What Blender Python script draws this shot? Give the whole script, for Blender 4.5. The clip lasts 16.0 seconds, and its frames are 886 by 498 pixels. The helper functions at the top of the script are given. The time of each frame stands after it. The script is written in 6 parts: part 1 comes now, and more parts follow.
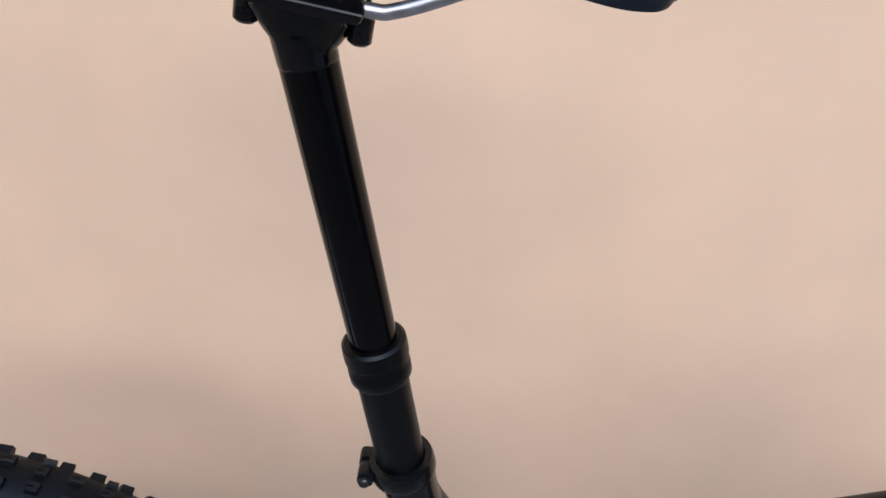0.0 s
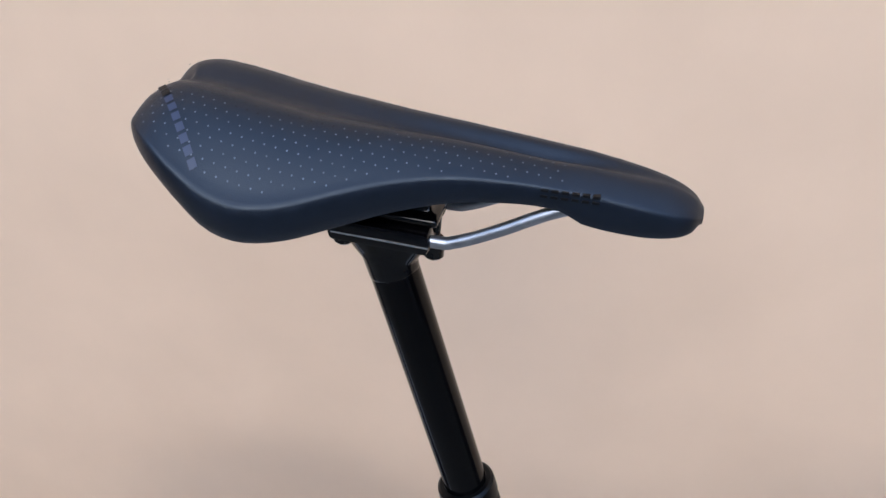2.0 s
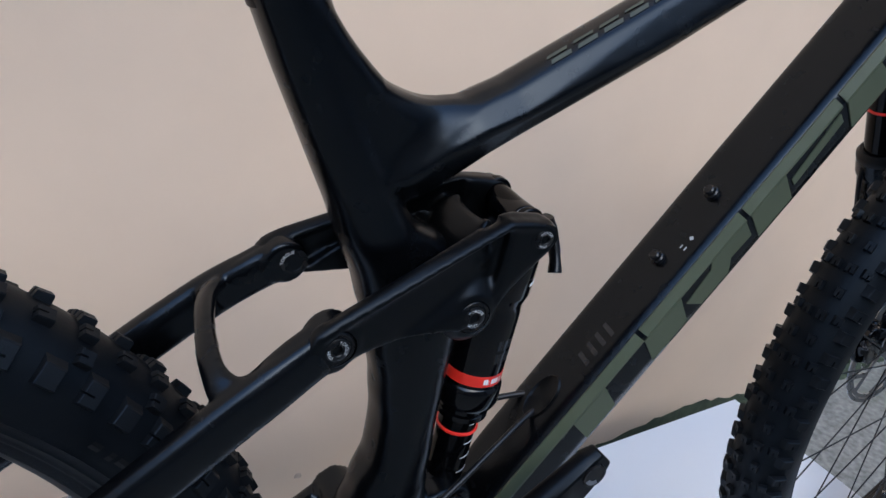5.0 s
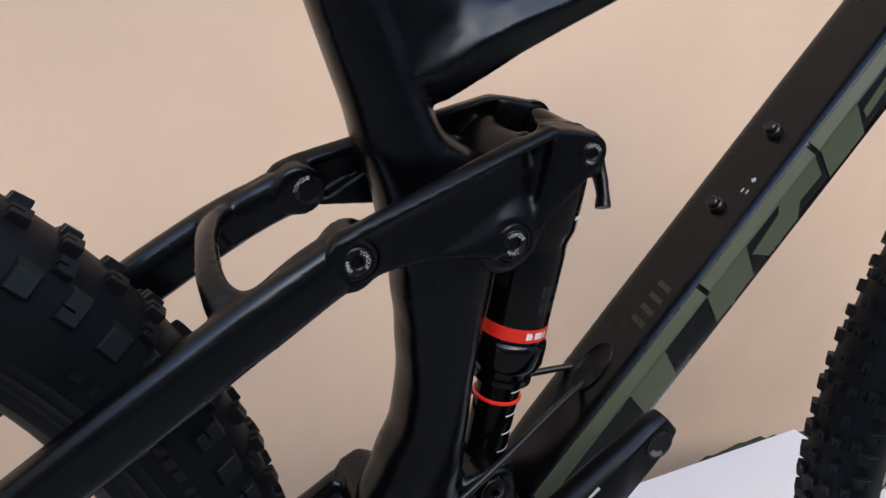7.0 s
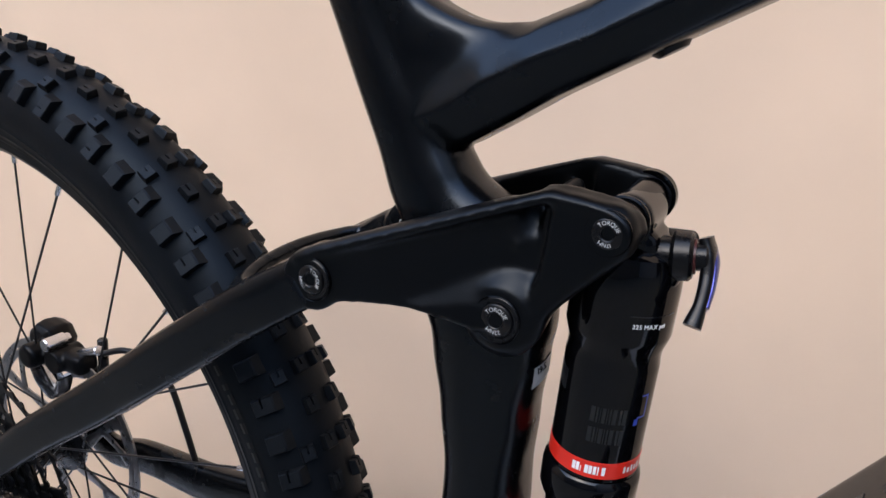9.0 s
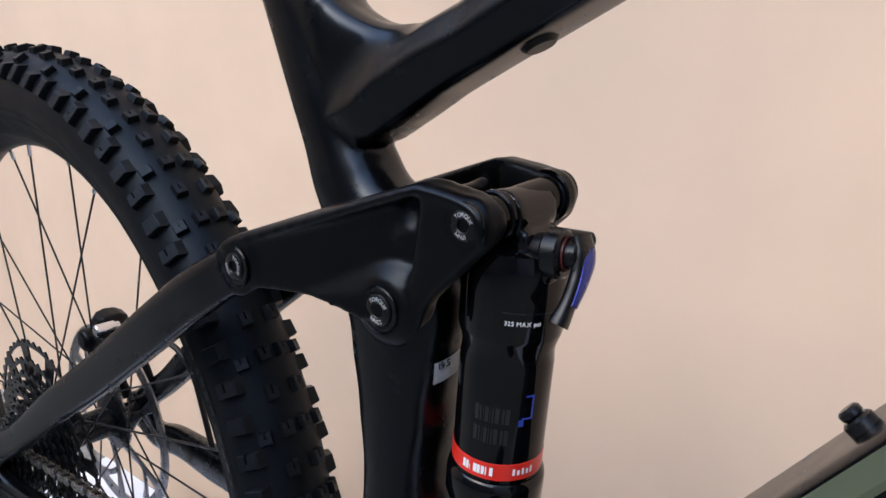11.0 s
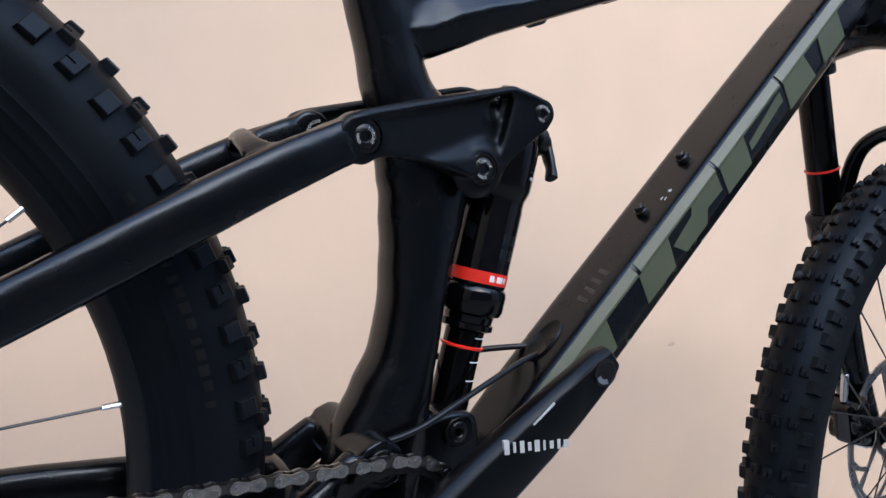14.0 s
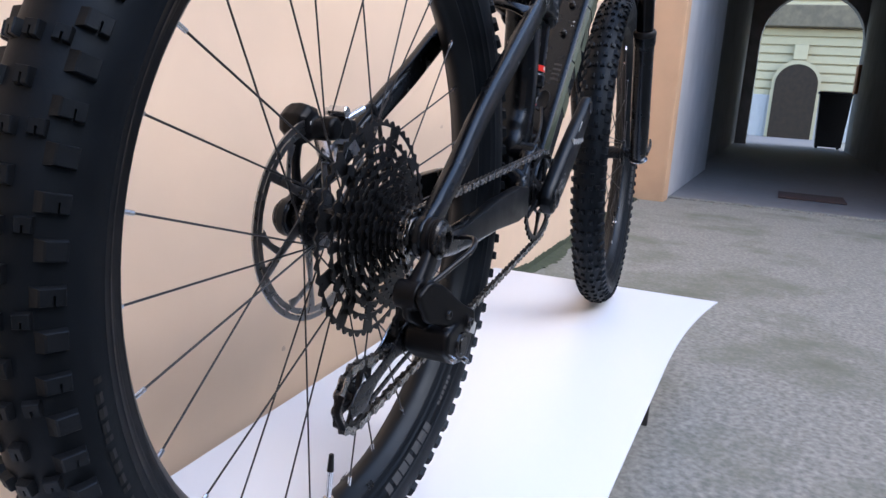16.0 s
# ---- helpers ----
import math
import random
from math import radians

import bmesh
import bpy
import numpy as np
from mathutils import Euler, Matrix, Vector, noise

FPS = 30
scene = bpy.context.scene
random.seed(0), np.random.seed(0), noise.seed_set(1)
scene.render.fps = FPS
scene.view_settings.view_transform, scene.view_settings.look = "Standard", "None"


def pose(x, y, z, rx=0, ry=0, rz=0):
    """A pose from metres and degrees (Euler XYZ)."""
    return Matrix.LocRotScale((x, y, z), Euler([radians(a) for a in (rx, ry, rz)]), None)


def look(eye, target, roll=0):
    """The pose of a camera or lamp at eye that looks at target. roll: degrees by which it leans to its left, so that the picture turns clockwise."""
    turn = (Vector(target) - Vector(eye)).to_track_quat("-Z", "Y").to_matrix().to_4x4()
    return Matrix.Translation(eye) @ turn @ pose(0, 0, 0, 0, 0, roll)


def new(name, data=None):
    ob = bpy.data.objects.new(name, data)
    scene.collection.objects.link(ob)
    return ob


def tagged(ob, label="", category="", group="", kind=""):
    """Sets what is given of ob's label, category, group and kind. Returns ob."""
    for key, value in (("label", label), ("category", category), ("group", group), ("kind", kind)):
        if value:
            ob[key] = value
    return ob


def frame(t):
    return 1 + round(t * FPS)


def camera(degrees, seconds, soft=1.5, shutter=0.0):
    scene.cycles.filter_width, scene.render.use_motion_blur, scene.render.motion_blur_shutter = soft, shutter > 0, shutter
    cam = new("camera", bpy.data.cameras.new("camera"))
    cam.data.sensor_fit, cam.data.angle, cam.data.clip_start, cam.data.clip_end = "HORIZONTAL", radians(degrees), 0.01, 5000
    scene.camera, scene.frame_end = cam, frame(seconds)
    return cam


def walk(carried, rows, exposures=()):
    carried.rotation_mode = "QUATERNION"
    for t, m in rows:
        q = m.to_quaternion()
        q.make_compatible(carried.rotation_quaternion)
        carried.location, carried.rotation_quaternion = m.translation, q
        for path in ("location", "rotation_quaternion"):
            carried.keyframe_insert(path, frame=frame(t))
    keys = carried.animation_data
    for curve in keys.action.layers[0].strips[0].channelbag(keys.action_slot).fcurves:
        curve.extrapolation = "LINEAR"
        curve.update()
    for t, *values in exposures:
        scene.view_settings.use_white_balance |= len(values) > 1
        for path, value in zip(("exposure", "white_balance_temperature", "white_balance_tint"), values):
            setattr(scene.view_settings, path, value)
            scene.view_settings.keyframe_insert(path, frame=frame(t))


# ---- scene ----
cam = camera(61.2, 16.0)
PATH = [
    (0, (0.302, -0.357, 1.245), (0.500, 1.309, 0.132), 14.9),
    (0.5, (0.269, -0.33, 1.315), (0.427, 1.348, 0.239), 11.3),
    (1, (0.313, -0.35, 1.355), (0.16, 1.379, 0.362), 6.7),
    (1.5, (0.336, -0.364, 1.364), (0.104, 1.359, 0.376), 6.2),
    (2, (0.341, -0.363, 1.358), (0.080, 1.294, 0.277), 5.6),
    (2.5, (0.331, -0.382, 1.301), (0.144, 1.270, 0.178), 3.4),
    (3, (0.360, -0.367, 1.174), (0.136, 1.287, 0.176), 2.4),
    (3.5, (0.364, -0.395, 1.089), (0.256, 1.366, 0.147), 1.2),
    (4, (0.332, -0.363, 1.023), (0.644, 1.283, -0.072), 5.6),
    (4.5, (0.312, -0.362, 0.95), (0.947, 1.215, -0.103), 7.9),
    (5, (0.252, -0.360, 0.861), (1.176, 1.151, -0.062), 7.4),
    (5.2, (0.220, -0.364, 0.840), (1.205, 1.116, -0.070), 6.1),
    (7.3, (0.292, -0.350, 0.744), (1.093, 1.349, 0.052), 4.2),
    (7.5, (0.334, -0.358, 0.735), (0.837, 1.476, 0.105), 3.4),
    (8, (0.431, -0.355, 0.741), (0.471, 1.542, 0.110), 3.1),
    (8.5, (0.521, -0.352, 0.742), (0.032, 1.503, 0.180), 2.8),
    (8.7, (0.557, -0.342, 0.743), (-0.139, 1.440, 0.159), 1.8),
    (10.8, (0.715, -0.261, 0.730), (-0.580, 1.170, 0.203), -1.0),
    (11, (0.708, -0.269, 0.729), (-0.544, 1.204, 0.215), -0.2),
    (11.5, (0.674, -0.283, 0.728), (-0.367, 1.348, 0.224), 1.4),
    (12, (0.621, -0.308, 0.73), (-0.102, 1.48, 0.198), 2.1),
    (12.5, (0.547, -0.335, 0.716), (0.252, 1.583, 0.23), 4.2),
    (13, (0.438, -0.368, 0.699), (0.757, 1.561, 0.278), 7.5),
    (13.5, (0.327, -0.409, 0.658), (1.152, 1.402, 0.452), 7.3),
    (14, (0.199, -0.462, 0.58), (1.229, 1.25, 0.491), 7.4),
    (14.5, (0.038, -0.503, 0.535), (1.166, 1.145, 0.416), 6.8),
    (15, (-0.194, -0.537, 0.489), (1.18, 0.896, 0.249), 7.7),
    (15.5, (-0.465, -0.505, 0.501), (1.133, 0.626, 0.108), 8.5),
    (16, (-0.610, -0.354, 0.498), (1.187, 0.417, 0.084), 3.8),
]
EXPOSURES = [(0, 2.31, 6750, 9), (1.0, 2.25, 6200, 6), (2, 2.25, 6200, 6), (3.0, 2.15, 6100, 4), (4.0, 2.05, 5800, 3), (5.2, 2.18, 5800, 3), (7.3, 2.35, 6850, 9), (8.5, 2.45, 6550, 8), (12.5, 2.55, 6350, 8), (14, 2.6, 6200, 7), (15, 2.68, 6250, 8), (16, 2.72, 6250, 10)]
walk(cam, [(t, look(e, a, r)) for t, e, a, r in PATH], EXPOSURES)

# ---- sky, sun ----
world = bpy.data.worlds.new("sky")
scene.world = world
world.use_nodes = True
wn = world.node_tree
sky = wn.nodes.new("ShaderNodeTexSky")
sky.sky_type, sky.sun_disc = "NISHITA", False
sky.sun_elevation, sky.sun_rotation = radians(42), radians(185)
wn.links.new(sky.outputs[0], wn.nodes["Background"].inputs[0])
wn.nodes["Background"].inputs[1].default_value = 0.15
sun_data = bpy.data.lights.new("sun", "SUN")
sun_data.energy, sun_data.angle, sun_data.color = 0.10, radians(60), (1.0, 0.97, 0.93)
sun = new("sun", sun_data)
sun.matrix_world = look((0.5, -6, 6.5), (0.5, 0.4, 0.4))


# ---- materials ----
def mat(name, color, rough=0.5, metal=0.0, vary=0.15, scale=40.0, bump=0.0, bump_scale=300.0, spec=0.5, coat=0.0, stain=0.0, stain_scale=3.0, stain_color=None, sky_sheen=None):
    m = bpy.data.materials.new(name)
    m.use_nodes = True
    nt = m.node_tree
    b = nt.nodes["Principled BSDF"]
    b.inputs["Metallic"].default_value = metal
    b.inputs["Specular IOR Level"].default_value = spec
    b.inputs["Coat Weight"].default_value = coat
    # Blue put into the specular colour to stand for reflected sky.
    if sky_sheen:
        b.inputs["Specular Tint"].default_value = (*sky_sheen, 1)
    b.inputs["Coat Roughness"].default_value = 0.06
    co = nt.nodes.new("ShaderNodeTexCoord")
    n1 = nt.nodes.new("ShaderNodeTexNoise")
    n1.inputs["Scale"].default_value, n1.inputs["Detail"].default_value = scale, 6
    nt.links.new(co.outputs["Object"], n1.inputs["Vector"])
    ramp = nt.nodes.new("ShaderNodeMapRange")
    ramp.inputs["From Min"].default_value, ramp.inputs["From Max"].default_value = 0.3, 0.7
    ramp.inputs["To Min"].default_value, ramp.inputs["To Max"].default_value = 1 - vary, 1 + vary
    nt.links.new(n1.outputs["Fac"], ramp.inputs["Value"])
    mul = nt.nodes.new("ShaderNodeVectorMath")
    mul.operation = "SCALE"
    mul.inputs[0].default_value = color
    nt.links.new(ramp.outputs["Result"], mul.inputs["Scale"])
    out = mul.outputs["Vector"]
    if stain:
        n2 = nt.nodes.new("ShaderNodeTexNoise")
        n2.inputs["Scale"].default_value, n2.inputs["Detail"].default_value, n2.inputs["Roughness"].default_value = stain_scale, 8, 0.62
        nt.links.new(co.outputs["Object"], n2.inputs["Vector"])
        r2 = nt.nodes.new("ShaderNodeMapRange")
        r2.inputs["From Min"].default_value, r2.inputs["From Max"].default_value = 0.5, 0.72
        r2.inputs["To Max"].default_value = stain
        nt.links.new(n2.outputs["Fac"], r2.inputs["Value"])
        mx = nt.nodes.new("ShaderNodeMix")
        mx.data_type = "RGBA"
        nt.links.new(r2.outputs["Result"], mx.inputs["Factor"])
        nt.links.new(out, mx.inputs["A"])
        mx.inputs["B"].default_value = (*(stain_color or [c * 0.5 for c in color]), 1)
        out = mx.outputs["Result"]
    nt.links.new(out, b.inputs["Base Color"])
    r3 = nt.nodes.new("ShaderNodeMapRange")
    r3.inputs["From Min"].default_value, r3.inputs["From Max"].default_value = 0.3, 0.7
    r3.inputs["To Min"].default_value, r3.inputs["To Max"].default_value = max(rough * 0.85, 0.02), min(rough * 1.15, 1)
    nt.links.new(n1.outputs["Fac"], r3.inputs["Value"])
    if vary:
        nt.links.new(r3.outputs["Result"], b.inputs["Roughness"])
    else:
        b.inputs["Roughness"].default_value = rough
    if bump:
        n4 = nt.nodes.new("ShaderNodeTexNoise")
        n4.inputs["Scale"].default_value, n4.inputs["Detail"].default_value = bump_scale, 4
        nt.links.new(co.outputs["Object"], n4.inputs["Vector"])
        bp = nt.nodes.new("ShaderNodeBump")
        bp.inputs["Strength"].default_value, bp.inputs["Distance"].default_value = bump, 0.002
        nt.links.new(n4.outputs["Fac"], bp.inputs["Height"])
        nt.links.new(bp.outputs["Normal"], b.inputs["Normal"])
    return m


# Sky's blue sheen painted into FRAME, LINK, RUBBER, RIM, KNOB and SADDLE.
FRAME = mat("satin_black_paint", (0.0012, 0.0013, 0.0016), 0.25, vary=0.12, scale=60, bump=0.03, bump_scale=900, spec=0.32, sky_sheen=(0.78, 0.88, 1.0))
LINK = mat("matte_black_forging", (0.0013, 0.0014, 0.0016), 0.34, vary=0.15, bump=0.04, bump_scale=1200, spec=0.20, sky_sheen=(0.80, 0.89, 1.0))
MECH = mat("semi_gloss_black", (0.0025, 0.0025, 0.003), 0.34, vary=0.3, scale=160, spec=0.15)
BOLTBLACK = mat("black_bolt_finish", (0.0025, 0.0025, 0.003), 0.30, vary=0.2, scale=300, spec=0.30)
GLOSS = mat("gloss_black", (0.0015, 0.0015, 0.002), 0.07, vary=0.1, spec=0.32)
STANCHION = mat("black_anodised_stanchion", (0.0012, 0.0012, 0.0015), 0.12, vary=0.1, spec=0.14)
RUBBER = mat("tyre_rubber", (0.0024, 0.0029, 0.0038), 0.50, vary=0.25, scale=25, bump=0.06, bump_scale=400, spec=0.15, sky_sheen=(0.66, 0.82, 1.0), stain=0.35, stain_scale=9, stain_color=(0.007, 0.0068, 0.0062))
RIM = mat("rim_matte_black", (0.0032, 0.0036, 0.0044), 0.42, vary=0.15, spec=0.26, sky_sheen=(0.80, 0.90, 1.0))
SPOKE = mat("black_spoke_steel", (0.03, 0.03, 0.032), 0.35, 0.6, vary=0.2)
ALLOY = mat("bare_alloy", (0.62, 0.63, 0.66), 0.24, 1.0, vary=0.08, scale=90)
RAILS = mat("brushed_rail_steel", (0.36, 0.375, 0.41), 0.40, 1.0, vary=0.1, scale=120)
STEEL = mat("worn_chain_steel", (0.30, 0.29, 0.28), 0.26, 1.0, vary=0.3, scale=200)
CHAINDARK = mat("chain_inner_steel", (0.08, 0.077, 0.074), 0.38, 1.0, vary=0.3, scale=200)
DARKMETAL = mat("dark_anodised_metal", (0.010, 0.010, 0.011), 0.28, 0.4, vary=0.25, scale=150)
COG = mat("black_cog_steel", (0.016, 0.016, 0.017), 0.32, 0.8, vary=0.35, scale=200)
ROTOR = mat("brake_rotor_steel", (0.30, 0.30, 0.31), 0.30, 1.0, vary=0.15, scale=120)
OLIVE = mat("olive_decal", (0.060, 0.069, 0.039), 0.42, vary=0.08)
PALEOLIVE = mat("faded_olive_decal", (0.042, 0.046, 0.031), 0.42, vary=0.1)
GREYPRINT = mat("grey_print", (0.085, 0.09, 0.095), 0.5, vary=0.1)
TYREPRINT = mat("moulded_tyre_lettering", (0.0050, 0.0052, 0.0056), 0.4, vary=0.3, scale=80, spec=0.2)
DOTS = mat("pale_dots", (0.065, 0.080, 0.105), 0.5, vary=0.5, scale=90)
SIDEPRINT = mat("sidewall_print", (0.026, 0.027, 0.029), 0.6, vary=0.3, scale=80)
DARKRED = mat("dark_red_ring", (0.045, 0.006, 0.005), 0.4, vary=0.1)
DARKPRINT = mat("dark_grey_print", (0.010, 0.0105, 0.012), 0.3, vary=0.1)
SHADEPRINT = mat("black_on_black_print", (0.0065, 0.0068, 0.0075), 0.35, vary=0.1)
BLUEPRINT = mat("blue_grey_print", (0.016, 0.026, 0.060), 0.5, vary=0.1)
BLUELINE = mat("blue_line_print", (0.02, 0.045, 0.30), 0.4, vary=0.1)
WHITE = mat("white_print", (0.75, 0.75, 0.74), 0.5, vary=0.05)
LABEL = mat("paper_label", (0.42, 0.42, 0.41), 0.55, vary=0.08)
STICKER = mat("silver_sticker", (0.42, 0.42, 0.42), 0.5, vary=0.2, scale=300)
KNOB = mat("tread_rubber", (0.0042, 0.0045, 0.0052), 0.48, vary=0.3, scale=60, bump=0.1, bump_scale=600, spec=0.18, sky_sheen=(0.66, 0.82, 1.0))
RED = mat("red_band", (0.62, 0.022, 0.012), 0.32, vary=0.06)
BLUE = mat("blue_anodised_inlay", (0.03, 0.04, 0.22), 0.24, 0.5, vary=0.1)
# Neutral black cover; base and specular colour made blue for reflected sky.
SADDLE = mat("saddle_cover", (0.0046, 0.0070, 0.0130), 0.40, vary=0.15, scale=120, bump=0.12, bump_scale=1500, spec=0.40, sky_sheen=(0.72, 0.85, 1.0))
SHELL = mat("saddle_shell_plastic", (0.004, 0.004, 0.0045), 0.4, vary=0.1, spec=0.25)
CABLE = mat("cable_housing", (0.005, 0.005, 0.006), 0.35, vary=0.1, spec=0.3)
PLASTER = mat("peach_plaster", (0.70, 0.520, 0.370), 0.85, vary=0.035, scale=6, bump=0.12, bump_scale=60, spec=0.2, stain=0.10, stain_scale=1.3, stain_color=(0.64, 0.475, 0.345))
PILASTER = mat("ochre_plaster", (0.62, 0.40, 0.24), 0.85, vary=0.05, scale=5, bump=0.12, bump_scale=60, spec=0.2, stain=0.25, stain_scale=1.6)
LIME = mat("grey_white_limewash", (0.50, 0.50, 0.51), 0.9, vary=0.07, scale=4, bump=0.15, bump_scale=50, spec=0.2, stain=0.35, stain_scale=1.1)
# Base colour darkened to hold the passage's shade; reused for the wall opposite.
DARKWALL = mat("darkened_plaster", (0.235, 0.225, 0.215), 0.9, vary=0.15, scale=4, bump=0.15, bump_scale=50, spec=0.2, stain=0.4, stain_scale=1.4)
CONCRETE = mat("courtyard_concrete", (0.215, 0.206, 0.180), 0.88, vary=0.34, scale=70, bump=0.9, bump_scale=55, spec=0.22, stain=0.95, stain_scale=2.4, stain_color=(0.125, 0.127, 0.092))
SETTS = mat("passage_paving", (0.15, 0.145, 0.15), 0.8, vary=0.2, scale=10, bump=0.4, bump_scale=40, stain=0.4, stain_scale=3, stain_color=(0.16, 0.12, 0.11))
MOSS = mat("moss", (0.042, 0.052, 0.028), 0.95, vary=0.4, scale=60, bump=0.6, bump_scale=150)
SHEETMAT = mat("white_laminate", (0.67, 0.68, 0.70), 0.30, vary=0.0, scale=5, spec=0.45)
TABLESTEEL = mat("black_table_steel", (0.02, 0.02, 0.02), 0.5, 0.2, vary=0.2)
BOARD = mat("underside_board", (0.35, 0.30, 0.24), 0.7, vary=0.1)
FACADE = mat("cream_stucco", (0.37, 0.325, 0.215), 0.85, vary=0.05, scale=3, bump=0.1, spec=0.2, stain=0.2)
FACADEGREY = mat("grey_stucco", (0.30, 0.30, 0.31), 0.85, vary=0.06, scale=3, stain=0.2)
DOORWOOD = mat("brown_door_wood", (0.024, 0.017, 0.012), 0.75, vary=0.3, scale=8, spec=0.2)
EAVES = mat("weathered_brown_cornice", (0.11, 0.09, 0.06), 0.85, vary=0.3, scale=5, stain=0.6, stain_scale=3)
MAT_RUBBER = mat("brown_coir", (0.060, 0.035, 0.030), 0.95, vary=0.3, scale=60, bump=0.5)
BLACKCLOTH = mat("black_cover", (0.012, 0.012, 0.014), 0.7, vary=0.2)
RUST = mat("rusty_orange_paint", (0.40, 0.16, 0.07), 0.7, vary=0.2)


# ---- building helpers ----
def finish(name, me, material, parent=None, label="", smooth=True, angle=35):
    if smooth:
        me.shade_smooth()
        me.set_sharp_from_angle(angle=radians(angle))
    me.materials.append(material)
    ob = new(name, me)
    ob.parent = parent
    if label:
        tagged(ob, label)
    return ob


def part(name, bm, material, parent=None, label="", smooth=True, angle=35):
    me = bpy.data.meshes.new(name)
    bmesh.ops.recalc_face_normals(bm, faces=bm.faces)
    bm.to_mesh(me)
    bm.free()
    return finish(name, me, material, parent, label, smooth, angle)


def thing(name, label, category, group="", kind=""):
    return tagged(new(name), label, category, group, kind)


def loft(sections, closed=False, caps=True):
    """A skin over sections, each a ring of as many points."""
    bm = bmesh.new()
    rings = [[bm.verts.new(p) for p in s] for s in sections]
    n = len(rings[0])
    for i in range(len(rings) if closed else len(rings) - 1):
        a, b = rings[i], rings[(i + 1) % len(rings)]
        for j in range(n):
            bm.faces.new((a[j], a[(j + 1) % n], b[(j + 1) % n], b[j]))
    if caps and not closed:
        bm.faces.new(rings[0])
        bm.faces.new(rings[-1])
    return bm


def smooth_path(points, steps=6):
    """Points of a Catmull-Rom curve through the given ones."""
    p = [Vector(q) for q in points]
    p = [2 * p[0] - p[1], *p, 2 * p[-1] - p[-2]]
    out = []
    for i in range(1, len(p) - 2):
        for k in range(steps):
            t = k / steps
            out.append(0.5 * (2 * p[i] + (p[i + 1] - p[i - 1]) * t + (2 * p[i - 1] - 5 * p[i] + 4 * p[i + 1] - p[i + 2]) * t * t + (3 * p[i] - p[i - 1] - 3 * p[i + 1] + p[i + 2]) * t ** 3))
    out.append(p[-2])
    return out


def frames_along(path, side=Vector((0, 1, 0))):
    """Per point: the place, and two axes across the path (a: nearest to side, b: a turned)."""
    out = []
    for i, p in enumerate(path):
        d = (path[min(i + 1, len(path) - 1)] - path[max(i - 1, 0)]).normalized()
        a = (side - d * side.dot(d))
        a = a.normalized() if a.length > 1e-5 else Vector((0, 0, 1))
        out.append((p, a, d.cross(a).normalized()))
    return out


def tube(points, radii, segs=16, steps=6, caps=True, side=Vector((0, 1, 0)), power=2.0):
    """A tube along points. radii: one number, or (half-width, half-height) per point. power over 2 makes it boxy."""
    path = smooth_path(points, steps) if steps > 1 else [Vector(p) for p in points]
    n = len(points)
    if not isinstance(radii, (list, tuple)):
        radii = [radii] * n
    rr = [(r, r) if not isinstance(r, (list, tuple)) else r for r in radii]
    secs = []
    for i, (p, a, b) in enumerate(frames_along(path, side)):
        t = i / max(len(path) - 1, 1) * (n - 1)
        k = min(int(t), n - 2) if n > 1 else 0
        f = t - k
        f = f * f * (3 - 2 * f)
        wa = rr[k][0] * (1 - f) + rr[k + 1][0] * f
        wb = rr[k][1] * (1 - f) + rr[k + 1][1] * f
        ring = []
        for j in range(segs):
            u = 2 * math.pi * (j + 0.5) / segs
            c, s = math.cos(u), math.sin(u)
            e = 2 / power
            ring.append(p + a * wa * math.copysign(abs(c) ** e, c) + b * wb * math.copysign(abs(s) ** e, s))
        secs.append(ring)
    return loft(secs, caps=caps)


def axes(direction):
    d = Vector(direction).normalized()
    a = Vector((0, 1, 0)) if abs(d.y) < 0.9 else Vector((1, 0, 0))
    a = (a - d * a.dot(d)).normalized()
    return d, a, d.cross(a)


def lathe(profile, origin=(0, 0, 0), direction=(0, 1, 0), segs=48, closed=True, start=0.0, sweep=None):
    """Turns a profile of (radius, height) about direction. closed: the profile is a loop."""
    d, a, b = axes(direction)
    o = Vector(origin)
    bm = bmesh.new()
    full = sweep is None
    count = segs if full else segs + 1
    rings = []
    for i in range(count):
        u = start + (2 * math.pi * i / segs if full else sweep * i / segs)
        q = a * math.cos(u) + b * math.sin(u)
        rings.append([bm.verts.new(o + q * r + d * h) for r, h in profile])
    n = len(profile)
    for i in range(segs):
        r0, r1 = rings[i], rings[(i + 1) % count]
        for j in range(n if closed else n - 1):
            k = (j + 1) % n
            bm.faces.new((r0[j], r0[k], r1[k], r1[j]))
    if not full and closed:
        bm.faces.new(rings[0])
        bm.faces.new(rings[-1])
    if not closed:
        for j in (0, n - 1):
            if profile[j][0] > 1e-6 and full:
                bm.faces.new([r[j] for r in rings])
    bmesh.ops.remove_doubles(bm, verts=bm.verts, dist=1e-6)
    return bm


def cyl(p0, p1, r0, r1=None, segs=24, bevel=0.0):
    """A round bar from p0 to p1 with bevelled rims."""
    p0, p1 = Vector(p0), Vector(p1)
    r1 = r0 if r1 is None else r1
    h = (p1 - p0).length
    v = bevel
    prof = [(0, 0), (r0 - v, 0), (r0, v), (r1, h - v), (r1 - v, h), (0, h)] if v else [(0, 0), (r0, 0), (r1, h), (0, h)]
    return lathe(prof, p0, p1 - p0, segs, closed=False)


